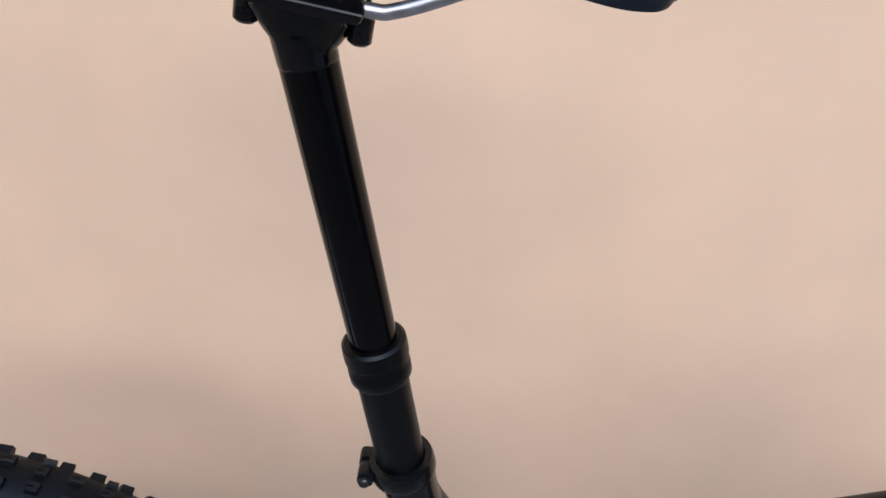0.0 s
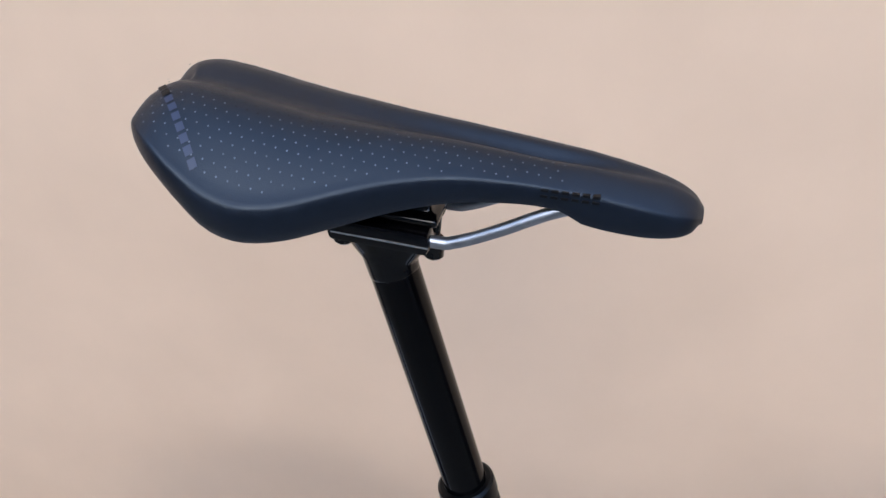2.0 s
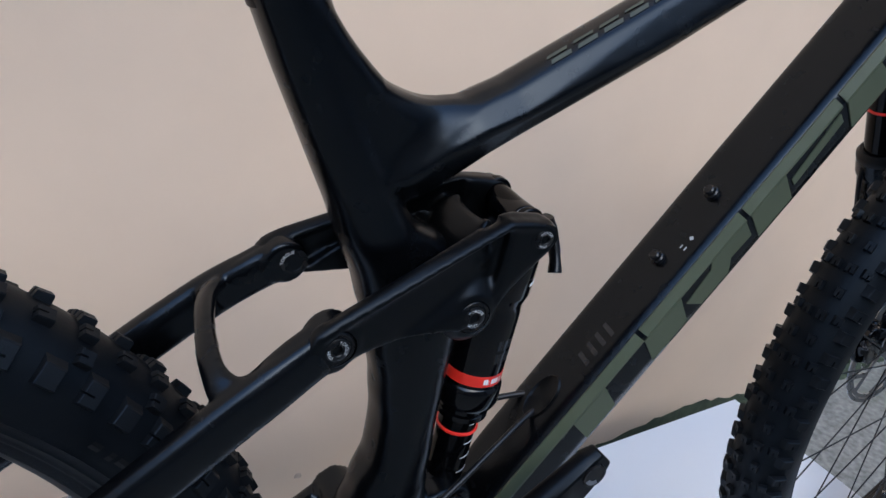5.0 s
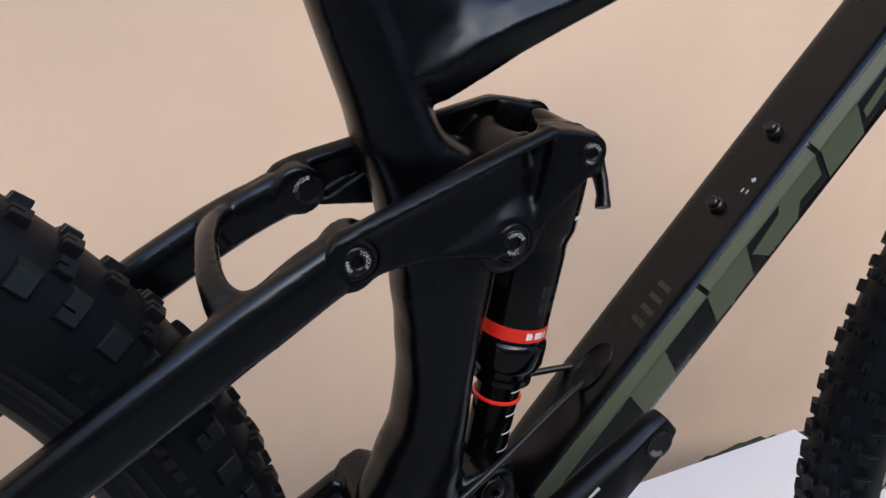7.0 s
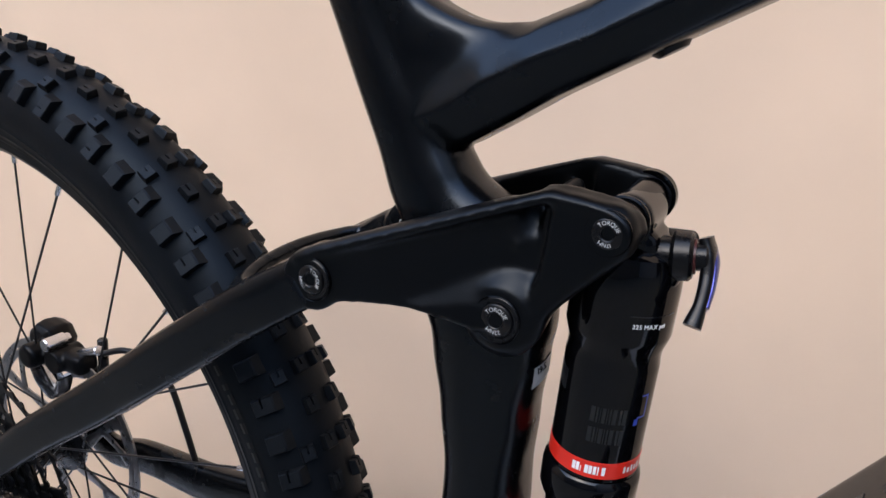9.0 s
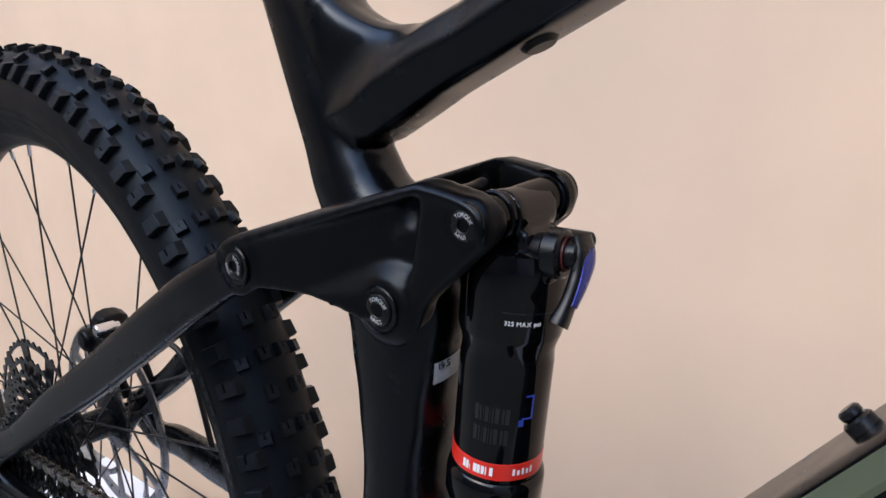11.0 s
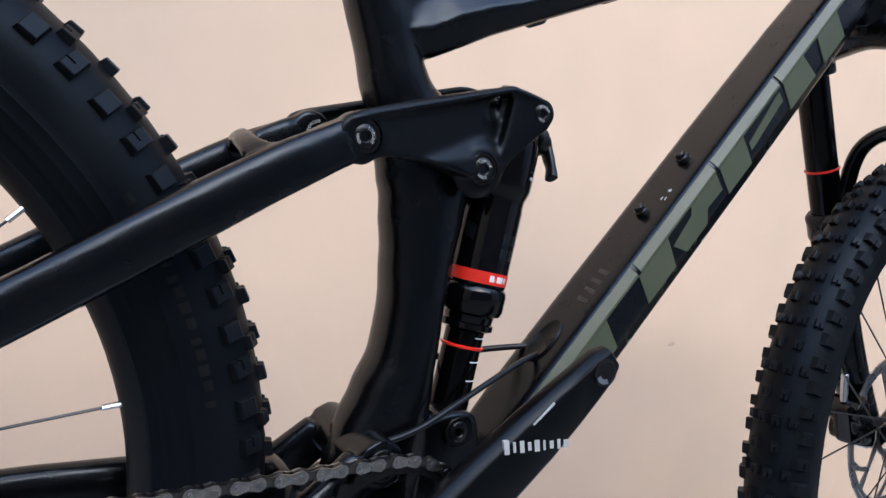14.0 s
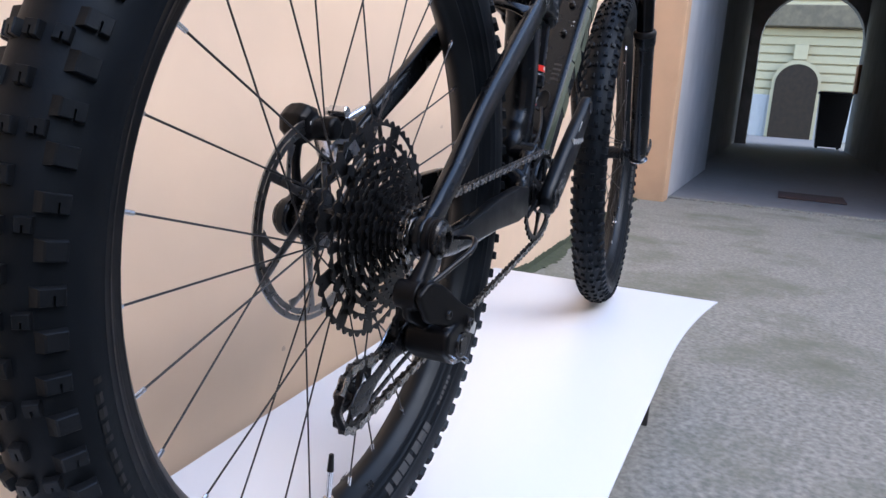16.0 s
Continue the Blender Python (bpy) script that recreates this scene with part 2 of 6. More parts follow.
def slab(outline, y0, y1, bevel=0.0, bsegs=2, place=None):
    """A plate: an outline of (x, z), from y0 to y1, edges bevelled. place maps a local point to the world."""
    bm = bmesh.new()
    lo = [bm.verts.new((x, y0, z)) for x, z in outline]
    hi = [bm.verts.new((x, y1, z)) for x, z in outline]
    n = len(outline)
    bm.faces.new(lo)
    bm.faces.new(hi[::-1])
    for i in range(n):
        bm.faces.new((lo[i], hi[i], hi[(i + 1) % n], lo[(i + 1) % n]))
    bmesh.ops.recalc_face_normals(bm, faces=bm.faces)
    if bevel:
        flat = [e for e in bm.edges if abs(e.verts[0].co.y - e.verts[1].co.y) < 1e-9]
        bmesh.ops.bevel(bm, geom=flat, offset=bevel, segments=bsegs, affect="EDGES", profile=0.5)
    if place:
        for v in bm.verts:
            v.co = place(v.co)
    return bm


def round_outline(points, radius, segs=4):
    """An outline with its corners rounded; radius: one number, or one per corner."""
    p = [Vector(q) for q in points]
    n = len(p)
    out = []
    for i in range(n):
        r = radius[i] if isinstance(radius, (list, tuple)) else radius
        a, b, c = p[i - 1], p[i], p[(i + 1) % n]
        u, v = (a - b), (c - b)
        r = min(r, u.length * 0.48, v.length * 0.48)
        s, e = b + u.normalized() * r, b + v.normalized() * r
        for k in range(segs + 1):
            t = k / segs
            out.append(tuple(s * (1 - t) ** 2 + b * 2 * t * (1 - t) + e * t * t))
    return out


def box(x0, x1, y0, y1, z0, z1, bevel=0.0, segs=2):
    bm = bmesh.new()
    bmesh.ops.create_cube(bm, size=1, matrix=Matrix.Translation(((x0 + x1) / 2, (y0 + y1) / 2, (z0 + z1) / 2)) @ Matrix.Diagonal((x1 - x0, y1 - y0, z1 - z0, 1)))
    if bevel:
        bmesh.ops.bevel(bm, geom=bm.edges[:], offset=bevel, segments=segs, affect="EDGES", profile=0.5)
    return bm


def merged(*bms):
    out = bmesh.new()
    for bm in bms:
        me = bpy.data.meshes.new("tmp")
        bmesh.ops.recalc_face_normals(bm, faces=bm.faces)
        bm.to_mesh(me)
        bm.free()
        out.from_mesh(me)
        bpy.data.meshes.remove(me)
    return out


def moved(bm, m):
    bmesh.ops.transform(bm, matrix=m, verts=bm.verts)
    return bm


def fused(name, bms, voxel, rounds, material, parent, label=""):
    """Closed shapes grown into one forging with soft joints."""
    bm = merged(*bms)
    me = bpy.data.meshes.new(name)
    bm.to_mesh(me)
    bm.free()
    ob = new(name, me)
    rm = ob.modifiers.new("grow", "REMESH")
    rm.mode, rm.voxel_size, rm.use_smooth_shade = "VOXEL", voxel, True
    sm = ob.modifiers.new("soften", "SMOOTH")
    sm.factor, sm.iterations = 0.5, rounds
    dg = bpy.context.evaluated_depsgraph_get()
    dg.update()
    made = bpy.data.meshes.new_from_object(ob.evaluated_get(dg))
    bpy.data.objects.remove(ob)
    made.name = name
    return finish(name, made, material, parent, label, angle=60)


def letters(text, size, place, extrude=0.0002):
    """One mesh of the letters of a text; place(u) gives the pose of a letter whose middle is u along the line."""
    out = bmesh.new()
    widths, shapes = [], []
    for ch in text:
        cu = bpy.data.curves.new("letter", "FONT")
        cu.body, cu.size, cu.extrude, cu.align_x = ch, size, extrude, "CENTER"
        ob = new("letter", cu)
        dg = bpy.context.evaluated_depsgraph_get()
        dg.update()
        me = bpy.data.meshes.new_from_object(ob.evaluated_get(dg))
        xs = [v.co.x for v in me.vertices]
        widths.append((max(xs) - min(xs) if xs else size * 0.2) + size * 0.12)
        shapes.append(me)
        bpy.data.objects.remove(ob)
        bpy.data.curves.remove(cu)
    total = sum(widths)
    u = -total / 2
    for w, me in zip(widths, shapes):
        me.transform(place(u + w / 2))
        out.from_mesh(me)
        bpy.data.meshes.remove(me)
        u += w
    return out


# ---- courtyard ----
GROUND_Z = -0.21


def wall_y(x):
    return 0.482 + 0.025 * (x - 1.13)


def wall_block(name, material, x0, x1, z1, depth, label):
    bm = bmesh.new()
    ring = [(x0, wall_y(x0)), (x1, wall_y(x1)), (x1, wall_y(x1) + depth), (x0, wall_y(x0) + depth)]
    lo = [bm.verts.new((x, y, GROUND_Z - 0.1)) for x, y in ring]
    hi = [bm.verts.new((x, y, z1)) for x, y in ring]
    bm.faces.new(lo[::-1])
    bm.faces.new(hi)
    for i in range(4):
        bm.faces.new((lo[i], lo[(i + 1) % 4], hi[(i + 1) % 4], hi[i]))
    return tagged(part(name, bm, material, smooth=False), label, "wall", kind="structure")


tagged(part("ground", box(-40, 60, -40, 40, GROUND_Z - 0.3, GROUND_Z), CONCRETE, smooth=False), "weathered grey concrete courtyard floor with damp stains", "ground", kind="structure")
wall_block("wall_north", PLASTER, -5.0, 5.14, 6.0, 0.4, "smooth peach plastered courtyard wall with faint scuffs")
tagged(part("wall_pilaster", box(5.14, 5.36, 0.355, 1.0, GROUND_Z - 0.1, 6.0, 0.01), PILASTER, smooth=False), "ochre plaster pier at the end of the peach wall", "pilaster", kind="structure")
# Added out of view: blocks low sky so black paint reflects darkness.
tagged(part("wall_south_unseen", box(-5.4, 5.4, -7.4, -7.0, GROUND_Z - 0.1, 5.0), DARKWALL, smooth=False), "unseen dark wall added across the courtyard to dim reflections", "wall", kind="structure")
tagged(part("wall_west", box(-5.4, -5.0, -7.0, 0.3, GROUND_Z - 0.1, 5.0), PLASTER, smooth=False), "plain plastered wall closing the courtyard", "wall", kind="structure")
tagged(part("wall_east", merged(box(5.365, 5.7, -7.0, -1.65, GROUND_Z - 0.1, 6.0), box(5.365, 5.7, -1.65, 0.355, 3.25, 6.0)), LIME, smooth=False), "limewashed house wall over a passage entrance", "wall", kind="structure")


def scuffs():
    rng = random.Random(5)
    bm = bmesh.new()
    for x, z, w, h in ((0.548, -0.016, 0.012, 0.012), (1.28, 0.40, 0.02, 0.012)):
        n = 9
        vs = []
        for i in range(n):
            u = 2 * math.pi * i / n
            k = 0.5 * (0.7 + 0.5 * rng.random())
            vs.append(bm.verts.new((x + w * k * math.cos(u), wall_y(x + w * k * math.cos(u)) - 0.0006, z + h * k * math.sin(u))))
        bm.faces.new(vs)
    return bm


SCUFF = mat("scuffed_plaster", (0.55, 0.40, 0.30), 0.9, vary=0.2, scale=80)
tagged(part("wall_scuffs", scuffs(), SCUFF, smooth=False), "faint rubbed marks on the peach wall", "stain", kind="structure")


def moss_strip(x0, x1, count, seed, spread=0.05):
    rng = random.Random(seed)
    bm = bmesh.new()
    for i in range(count):
        x = rng.uniform(x0, x1)
        y = wall_y(x) - abs(rng.gauss(0, spread))
        r = rng.uniform(0.003, 0.008)
        m = Matrix.Translation((x, y, GROUND_Z + r * 0.15)) @ Matrix.Diagonal((rng.uniform(0.8, 1.8), rng.uniform(0.7, 1.3), rng.uniform(0.3, 0.9), 1)) @ Euler((0, 0, rng.uniform(0, 3))).to_matrix().to_4x4()
        bmesh.ops.create_icosphere(bm, subdivisions=1, radius=r, matrix=m)
    for v in bm.verts:
        v.co += Vector((rng.uniform(-1, 1), rng.uniform(-1, 1), rng.uniform(-0.5, 1))) * 0.003
    return bm


def moss_band():
    rng = random.Random(21)
    bm = bmesh.new()
    rows = []
    for i in range(220):
        x = 0.3 + i * 0.0225
        w = 0.035 + 0.05 * noise.noise((x * 2.1, 0, 3)) + 0.02 * rng.random()
        y = wall_y(x)
        rise = 0.016 + 0.030 * (0.5 + noise.noise((x * 3.1, 5, 1))) + 0.010 * rng.random()
        rows.append([bm.verts.new((x, y - 0.0012, GROUND_Z + max(rise, 0.012))), bm.verts.new((x, y - 0.004, GROUND_Z + 0.010)), bm.verts.new((x, y - max(w, 0.012) * 0.5, GROUND_Z + 0.007 + 0.004 * rng.random())), bm.verts.new((x, y - max(w, 0.012), GROUND_Z + 0.0006))])
    for p, q in zip(rows, rows[1:]):
        for k in (0, 1, 2):
            bm.faces.new((p[k], p[k + 1], q[k + 1], q[k]))
    return bm


tagged(part("moss_strip", merged(moss_band(), moss_strip(0.9, 5.1, 500, 3, 0.018)), MOSS), "dark green moss in the joint between wall and concrete", "moss", kind="stuff")
tagged(part("weed_tuft", moss_strip(4.9, 5.12, 90, 8, 0.02), MOSS), "small green weed growing in the wall corner", "weed", kind="stuff")


# ---- passage to the street ----
def passage_wall(name, y_in, y_out, x0, x1, material, label):
    return tagged(part(name, box(x0, x1, min(y_in, y_out), max(y_in, y_out), GROUND_Z - 0.1, 3.3), material, smooth=False), label, "wall", kind="structure")


passage_wall("wall_passage_left", 0.36, 0.9, 5.365, 8.6, LIME, "grey-white limewashed wall at the mouth of the passage")
# Shade inside the passage is painted in as a darker plaster from here.
passage_wall("wall_passage_inner", 0.48, 0.9, 8.6, 16.8, DARKWALL, "grey passage wall with its deep shade put into the colour")
passage_wall("wall_passage_right", -1.66, -2.2, 5.7, 16.8, DARKWALL, "grey passage wall with its deep shade put into the colour")
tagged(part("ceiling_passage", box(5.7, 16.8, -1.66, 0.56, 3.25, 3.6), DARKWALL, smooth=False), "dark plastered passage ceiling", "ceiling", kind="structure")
tagged(part("passage_paving", box(5.5, 23.0, -1.66, 0.56, GROUND_Z - 0.02, GROUND_Z + 0.006), SETTS, smooth=False), "dark worn stone paving of the passage", "paving", kind="structure")
tagged(part("threshold", box(5.42, 5.5, -1.66, 0.36, GROUND_Z - 0.02, GROUND_Z + 0.012, 0.004), CONCRETE), "worn stone threshold of the passage", "threshold", kind="structure")


def arch_wall(x0, x1, y0, y1, z1, cy, half, spring):
    """A wall across the passage with an arched opening."""
    pts = [(cy - half, GROUND_Z)] + [(cy - half * math.cos(math.pi * i / 20), spring + half * math.sin(math.pi * i / 20)) for i in range(21)] + [(cy + half, GROUND_Z)]
    outer = [(y0, GROUND_Z)] + [(y0 + (y1 - y0) * i / 20, z1) for i in range(21)] + [(y1, GROUND_Z)]
    bm = bmesh.new()
    rows = []
    for x in (x0, x1):
        rows.append(([bm.verts.new((x, a, b)) for a, b in pts], [bm.verts.new((x, a, b)) for a, b in outer]))
    for i in range(len(pts) - 1):
        for ins, out in rows:
            bm.faces.new((ins[i], ins[i + 1], out[i + 1], out[i]))
        bm.faces.new((rows[0][0][i], rows[1][0][i], rows[1][0][i + 1], rows[0][0][i + 1]))
        bm.faces.new((rows[0][1][i], rows[1][1][i], rows[1][1][i + 1], rows[0][1][i + 1]))
    return bm


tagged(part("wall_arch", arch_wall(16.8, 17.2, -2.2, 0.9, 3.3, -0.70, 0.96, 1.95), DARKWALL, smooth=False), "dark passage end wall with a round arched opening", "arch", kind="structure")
street = thing("street_house", "cream stucco house front with grooved courses and an arched door", "house")
part("wall", box(23.5, 24.1, -9, 9, GROUND_Z, 9.0), FACADE, street, smooth=False)
part("plinth", box(23.4, 23.49, -9, 9, GROUND_Z, 0.98, 0.01), FACADEGREY, street, "pale grey plinth", smooth=False)
for i in range(16):
    part("course", box(23.43, 23.495, -9, 9, 0.68 + i * 0.245, 0.68 + i * 0.245 + 0.195, 0.012), FACADE, street, smooth=False)
part("cornice", box(23.1, 23.49, -9, 9, 2.86, 3.45, 0.03), EAVES, street, "weathered brown cornice", smooth=False)
part("keystone", box(23.26, 23.42, -0.80, -0.44, 1.98, 2.40, 0.02), FACADE, street, smooth=False)
part("door_surround", moved(slab([(0.64 * math.cos(a), 1.33 + 0.64 * math.sin(a)) for a in [math.pi * i / 16 for i in range(17)]] + [(-0.64, GROUND_Z), (0.64, GROUND_Z)], -0.03, 0.06), Matrix.Translation((23.34, -0.62, 0)) @ Euler((0, 0, math.pi / 2)).to_matrix().to_4x4()), FACADE, street, smooth=False)
part("door", moved(slab([(0.56 * math.cos(a), 1.30 + 0.56 * math.sin(a)) for a in [math.pi * i / 16 for i in range(17)]] + [(-0.56, GROUND_Z), (0.56, GROUND_Z)], -0.03, 0.03), Matrix.Translation((23.28, -0.62, 0)) @ Euler((0, 0, math.pi / 2)).to_matrix().to_4x4()), DOORWOOD, street, "dark brown arched door", smooth=False)

doormat = thing("doormat", "dark brown coir mat lying on the passage paving", "mat")
part("mat_body", box(6.25, 6.72, -0.95, -0.43, GROUND_Z + 0.007, GROUND_Z + 0.022, 0.005), MAT_RUBBER, doormat)
bin_thing = thing("wheeled_bin", "black lidded bin standing beside the far arch", "bin")
part("body", loft([[(17.35, -1.60, GROUND_Z + 0.05), (17.35, -1.10, GROUND_Z + 0.05), (17.75, -1.10, GROUND_Z + 0.05), (17.75, -1.60, GROUND_Z + 0.05)], [(17.30, -1.66, 0.93), (17.30, -1.05, 0.93), (17.85, -1.05, 0.93), (17.85, -1.66, 0.93)]]), BLACKCLOTH, bin_thing)
part("lid", box(17.27, 17.88, -1.69, -1.02, 0.93, 0.99, 0.02), BLACKCLOTH, bin_thing)
for y in (-1.56, -1.14):
    part("wheel", cyl((17.65, y - 0.03, GROUND_Z + 0.09), (17.65, y + 0.03, GROUND_Z + 0.09), 0.084, bevel=0.01), RUBBER, bin_thing)
sign = thing("wall_sign", "small rusty orange sign fixed inside the passage", "sign")
part("panel", box(16.3, 16.79, -1.655, -1.60, 0.95, 1.5, 0.01), RUST, sign)

# ---- white sheet on its low table ----
table = thing("low_table", "low black steel table under the white sheet", "table")
part("tabletop", box(-0.50, 1.05, -0.185, 0.26, -0.046, -0.024, 0.004), BOARD, table, "plain board tabletop")
for x, y in ((1.032, -0.170), (1.032, 0.24), (-0.45, -0.170), (-0.45, 0.24)):
    part("leg", tube([(x, y, -0.045), (x, y, GROUND_Z)], [0.0095, 0.0085], 12, 1, power=5), TABLESTEEL, table)


def sheet_mesh():
    bm = bmesh.new()
    nx, ny = 60, 24
    rows = []
    for i in range(nx + 1):
        u = i / nx
        row = []
        for j in range(ny + 1):
            v = j / ny
            x = -0.60 + u * (1.375 - 0.012 * v + 0.60)
            front = -0.221 - 0.054 * max(0, (x - 0.80) / 0.575) ** 2.2
            back = 0.285 + 0.036 * max(0, min(1, x)) + 0.008 * max(0, (x - 1) / 0.37)
            y = front + v * (back - front)
            wave = 0.0010 * math.sin(x * 7 + y * 3) * max(0, min(1, (abs(y - 0.02) - 0.03) / 0.1))
            row.append(bm.verts.new((x, y, -0.0050 + 0.0140 * x + wave)))
        rows.append(row)
    low = [[bm.verts.new(v.co - Vector((0, 0, 0.003))) for v in r] for r in rows]
    for i in range(nx):
        for j in range(ny):
            bm.faces.new((rows[i][j], rows[i + 1][j], rows[i + 1][j + 1], rows[i][j + 1]))
            bm.faces.new((low[i][j], low[i][j + 1], low[i + 1][j + 1], low[i + 1][j]))
    for i in range(nx):
        for j in (0, ny):
            bm.faces.new((rows[i][j], rows[i + 1][j], low[i + 1][j], low[i][j]))
    for j in range(ny):
        for i in (0, nx):
            bm.faces.new((rows[i][j], rows[i][j + 1], low[i][j + 1], low[i][j]))
    return bm


tagged(part("white_sheet", sheet_mesh(), SHEETMAT), "glossy white laminate sheet lying on a low table under the bicycle", "sheet")

# ---- the bicycle ----
bike = thing("mountain_bike", "black full-suspension mountain bike with olive lettering blocks on its frame", "bicycle")
R_WHEEL = 0.3665
REAR = Vector((0, 0, R_WHEEL))
BB = Vector((0.437, 0, 0.356))
POST_UP = Vector((-0.335, 0, 0.942))
POST_FOOT = Vector((0.3512, 0, 0.832))
PIV_A, PIV_B, PIV_C = (0.3817, 0.6208), (0.4755, 0.6138), (0.5217, 0.6593)


def post(s):
    return POST_FOOT + POST_UP * s


def dt_point(s, a, b):
    """On the down tube: s along it from the lower bottle bolt, a across (y), b down from its top face."""
    d = Vector((0.613, 0, 0.790))
    return Vector((0.668, 0, 0.604)) + d * s + Vector((0, a, 0)) + Vector((0.790, 0, -0.613)) * b


def seat_tube():
    rows = [(0.818, 0.3385, 0.3795, 0.0205), (0.795, 0.348, 0.387, 0.0195), (0.758, 0.362, 0.402, 0.0195), (0.694, 0.388, 0.430, 0.021), (0.66, 0.400, 0.448, 0.0225), (0.630, 0.410, 0.480, 0.0235), (0.604, 0.418, 0.490, 0.0240), (0.580, 0.4235, 0.4865, 0.0245), (0.548, 0.4290, 0.4820, 0.0250), (0.514, 0.4325, 0.4785, 0.0255), (0.480, 0.4300, 0.4775, 0.0260), (0.450, 0.4190, 0.4780, 0.0270), (0.420, 0.4080, 0.4780, 0.0280), (0.38, 0.402, 0.476, 0.029), (0.35, 0.405, 0.47, 0.029)]
    z = [r[0] for r in rows]
    cx = [(r[1] + r[2]) / 2 for r in rows]
    pts = [(a, 0, b) for a, b in zip(cx, z)]
    return tube(pts, [(r[3], (r[2] - r[1]) / 2 * 0.965) for r in rows], 32, 5, power=2.5)


def down_tube():
    half = [(0.0, 0.0), (0.020, 0.0), (0.026, 0.002), (0.0305, 0.010), (0.0305, 0.036), (0.025, 0.050), (0.014, 0.060), (0.0, 0.062)]
    ring = half + [(-a, b) for a, b in half[-2:0:-1]]
    secs = []
    for s, k, w in ((-0.300, 0.72, 0.95), (-0.26, 0.86, 0.98), (-0.20, 0.97, 1.0), (-0.10, 1, 1), (0.1, 1, 1), (0.25, 0.98, 0.98), (0.33, 0.9, 0.92), (0.372, 0.8, 0.85)):
        secs.append([dt_point(s, a * w, 0.031 + (b - 0.031) * k) for a, b in ring])
    return loft(secs)


gusset = slab(round_outline([(0.354, 0.800), (0.371, 0.811), (0.383, 0.797), (0.397, 0.778), (0.419, 0.7575), (0.447, 0.7450), (0.490, 0.7470), (0.490, 0.720), (0.455, 0.700), (0.415, 0.680)], 0.012), -0.0190, 0.0190, 0.0085, 3, place=lambda c: Vector((c.x, c.y * (1 - 0.55 * max(0, min(1, (c.x - 0.405) / 0.08))), c.z - 0.0050 * max(0, min(1, (c.x - 0.385) / 0.04)))))


def top_tube():
    half = [(0.0, 0.0205), (0.006, 0.0202), (0.0140, 0.0165), (0.0157, 0.0140), (0.0226, -0.0025), (0.0219, -0.0055), (0.0150, -0.0160), (0.0115, -0.0168), (0.0, -0.0170)]
    ring = half + [(-a, b) for a, b in half[-2:0:-1]]
    d, up = Vector((0.880, 0, 0.475)), Vector((-0.475, 0, 0.880))
    secs = []
    for x, z, w, h, flare, fold in ((0.402, 0.700, 0.80, 0.75, 0.010, -0.006), (0.430, 0.7065, 0.96, 0.95, 0.0095, -0.004), (0.455, 0.717, 1.0, 1.04, 0.005, 0.001), (0.478, 0.7255, 1.02, 0.99, 0.0015, 0.003), (0.505, 0.7375, 1.0, 0.96, 0.0008, 0.0012), (0.60, 0.7855, 0.98, 0.98, 0.0022, -0.0035), (0.70, 0.8395, 0.96, 1.0, 0.0020, -0.0045), (0.80, 0.8930, 0.96, 1.06, 0.001, -0.004), (0.905, 0.9470, 0.98, 1.2, 0, 0.004)):
        secs.append([Vector((x, a * w, z)) + up * (b * h - (flare if b < -0.01 else 0) + (fold if -0.01 < b < 0 else 0) - ((0.0045 * min(1, max(0, (x - 0.42) / 0.08)) - 0.0013 * min(1, max(0, (x - 0.5) / 0.1))) if b > 0.01 else 0)) for a, b in ring])
    return loft(secs)


head_tube = cyl((0.955, 0, 0.832), (0.893, 0, 0.976), 0.029, 0.027, 32)
bb_shell = cyl((BB.x, -0.038, BB.z), (BB.x, 0.038, BB.z), 0.026, segs=32)
fork_stub = slab(round_outline([(0.415, 0.40), (0.47, 0.365), (0.52, 0.405), (0.512, 0.442), (0.482, 0.443)], 0.012), -0.022, 0.022, 0.004)
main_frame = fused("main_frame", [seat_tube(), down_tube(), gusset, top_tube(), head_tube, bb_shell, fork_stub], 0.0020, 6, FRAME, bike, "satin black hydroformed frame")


def soften_throat():
    """Blend the gusset's shoulder into the top tube's side."""
    bm = bmesh.new()
    bm.from_mesh(main_frame.data)
    vs = [v for v in bm.verts if 0.415 < v.co.x < 0.500 and v.co.z > 0.700 + 0.62 * (v.co.x - 0.415) and abs(v.co.y) > 0.005]
    for k in range(26):
        bmesh.ops.smooth_vert(bm, verts=vs, factor=0.5, use_axis_x=True, use_axis_y=True, use_axis_z=True)
    bm.to_mesh(main_frame.data)
    bm.free()


soften_throat()


def on_skin(ob, p, lift):
    """The place on a thing's skin nearest to p, lifted off it."""
    ok, q, n, _ = ob.closest_point_on_mesh(Vector(p))
    return q + n * lift


def skin_patch(name, corners, nu, nv, ob, material, parent, label, lift=0.0004):
    """A thin patch laid on a skin between four corners, two along and two across."""
    a, b, c, d = [Vector(p) for p in corners]
    bm = bmesh.new()
    grid = [[bm.verts.new(on_skin(ob, a.lerp(b, i / nu).lerp(d.lerp(c, i / nu), j / nv), lift)) for j in range(nv + 1)] for i in range(nu + 1)]
    for i in range(nu):
        for j in range(nv):
            bm.faces.new((grid[i][j], grid[i + 1][j], grid[i + 1][j + 1], grid[i][j + 1]))
    me = bpy.data.meshes.new(name)
    bm.to_mesh(me)
    bm.free()
    return finish(name, me, material, parent, label)


bpy.context.view_layer.update()
DT_EDGE = [(-0.0205, 0.0), (-0.0262, 0.0022), (-0.0306, 0.0098), (-0.0306, 0.0360), (-0.0262, 0.0475)]


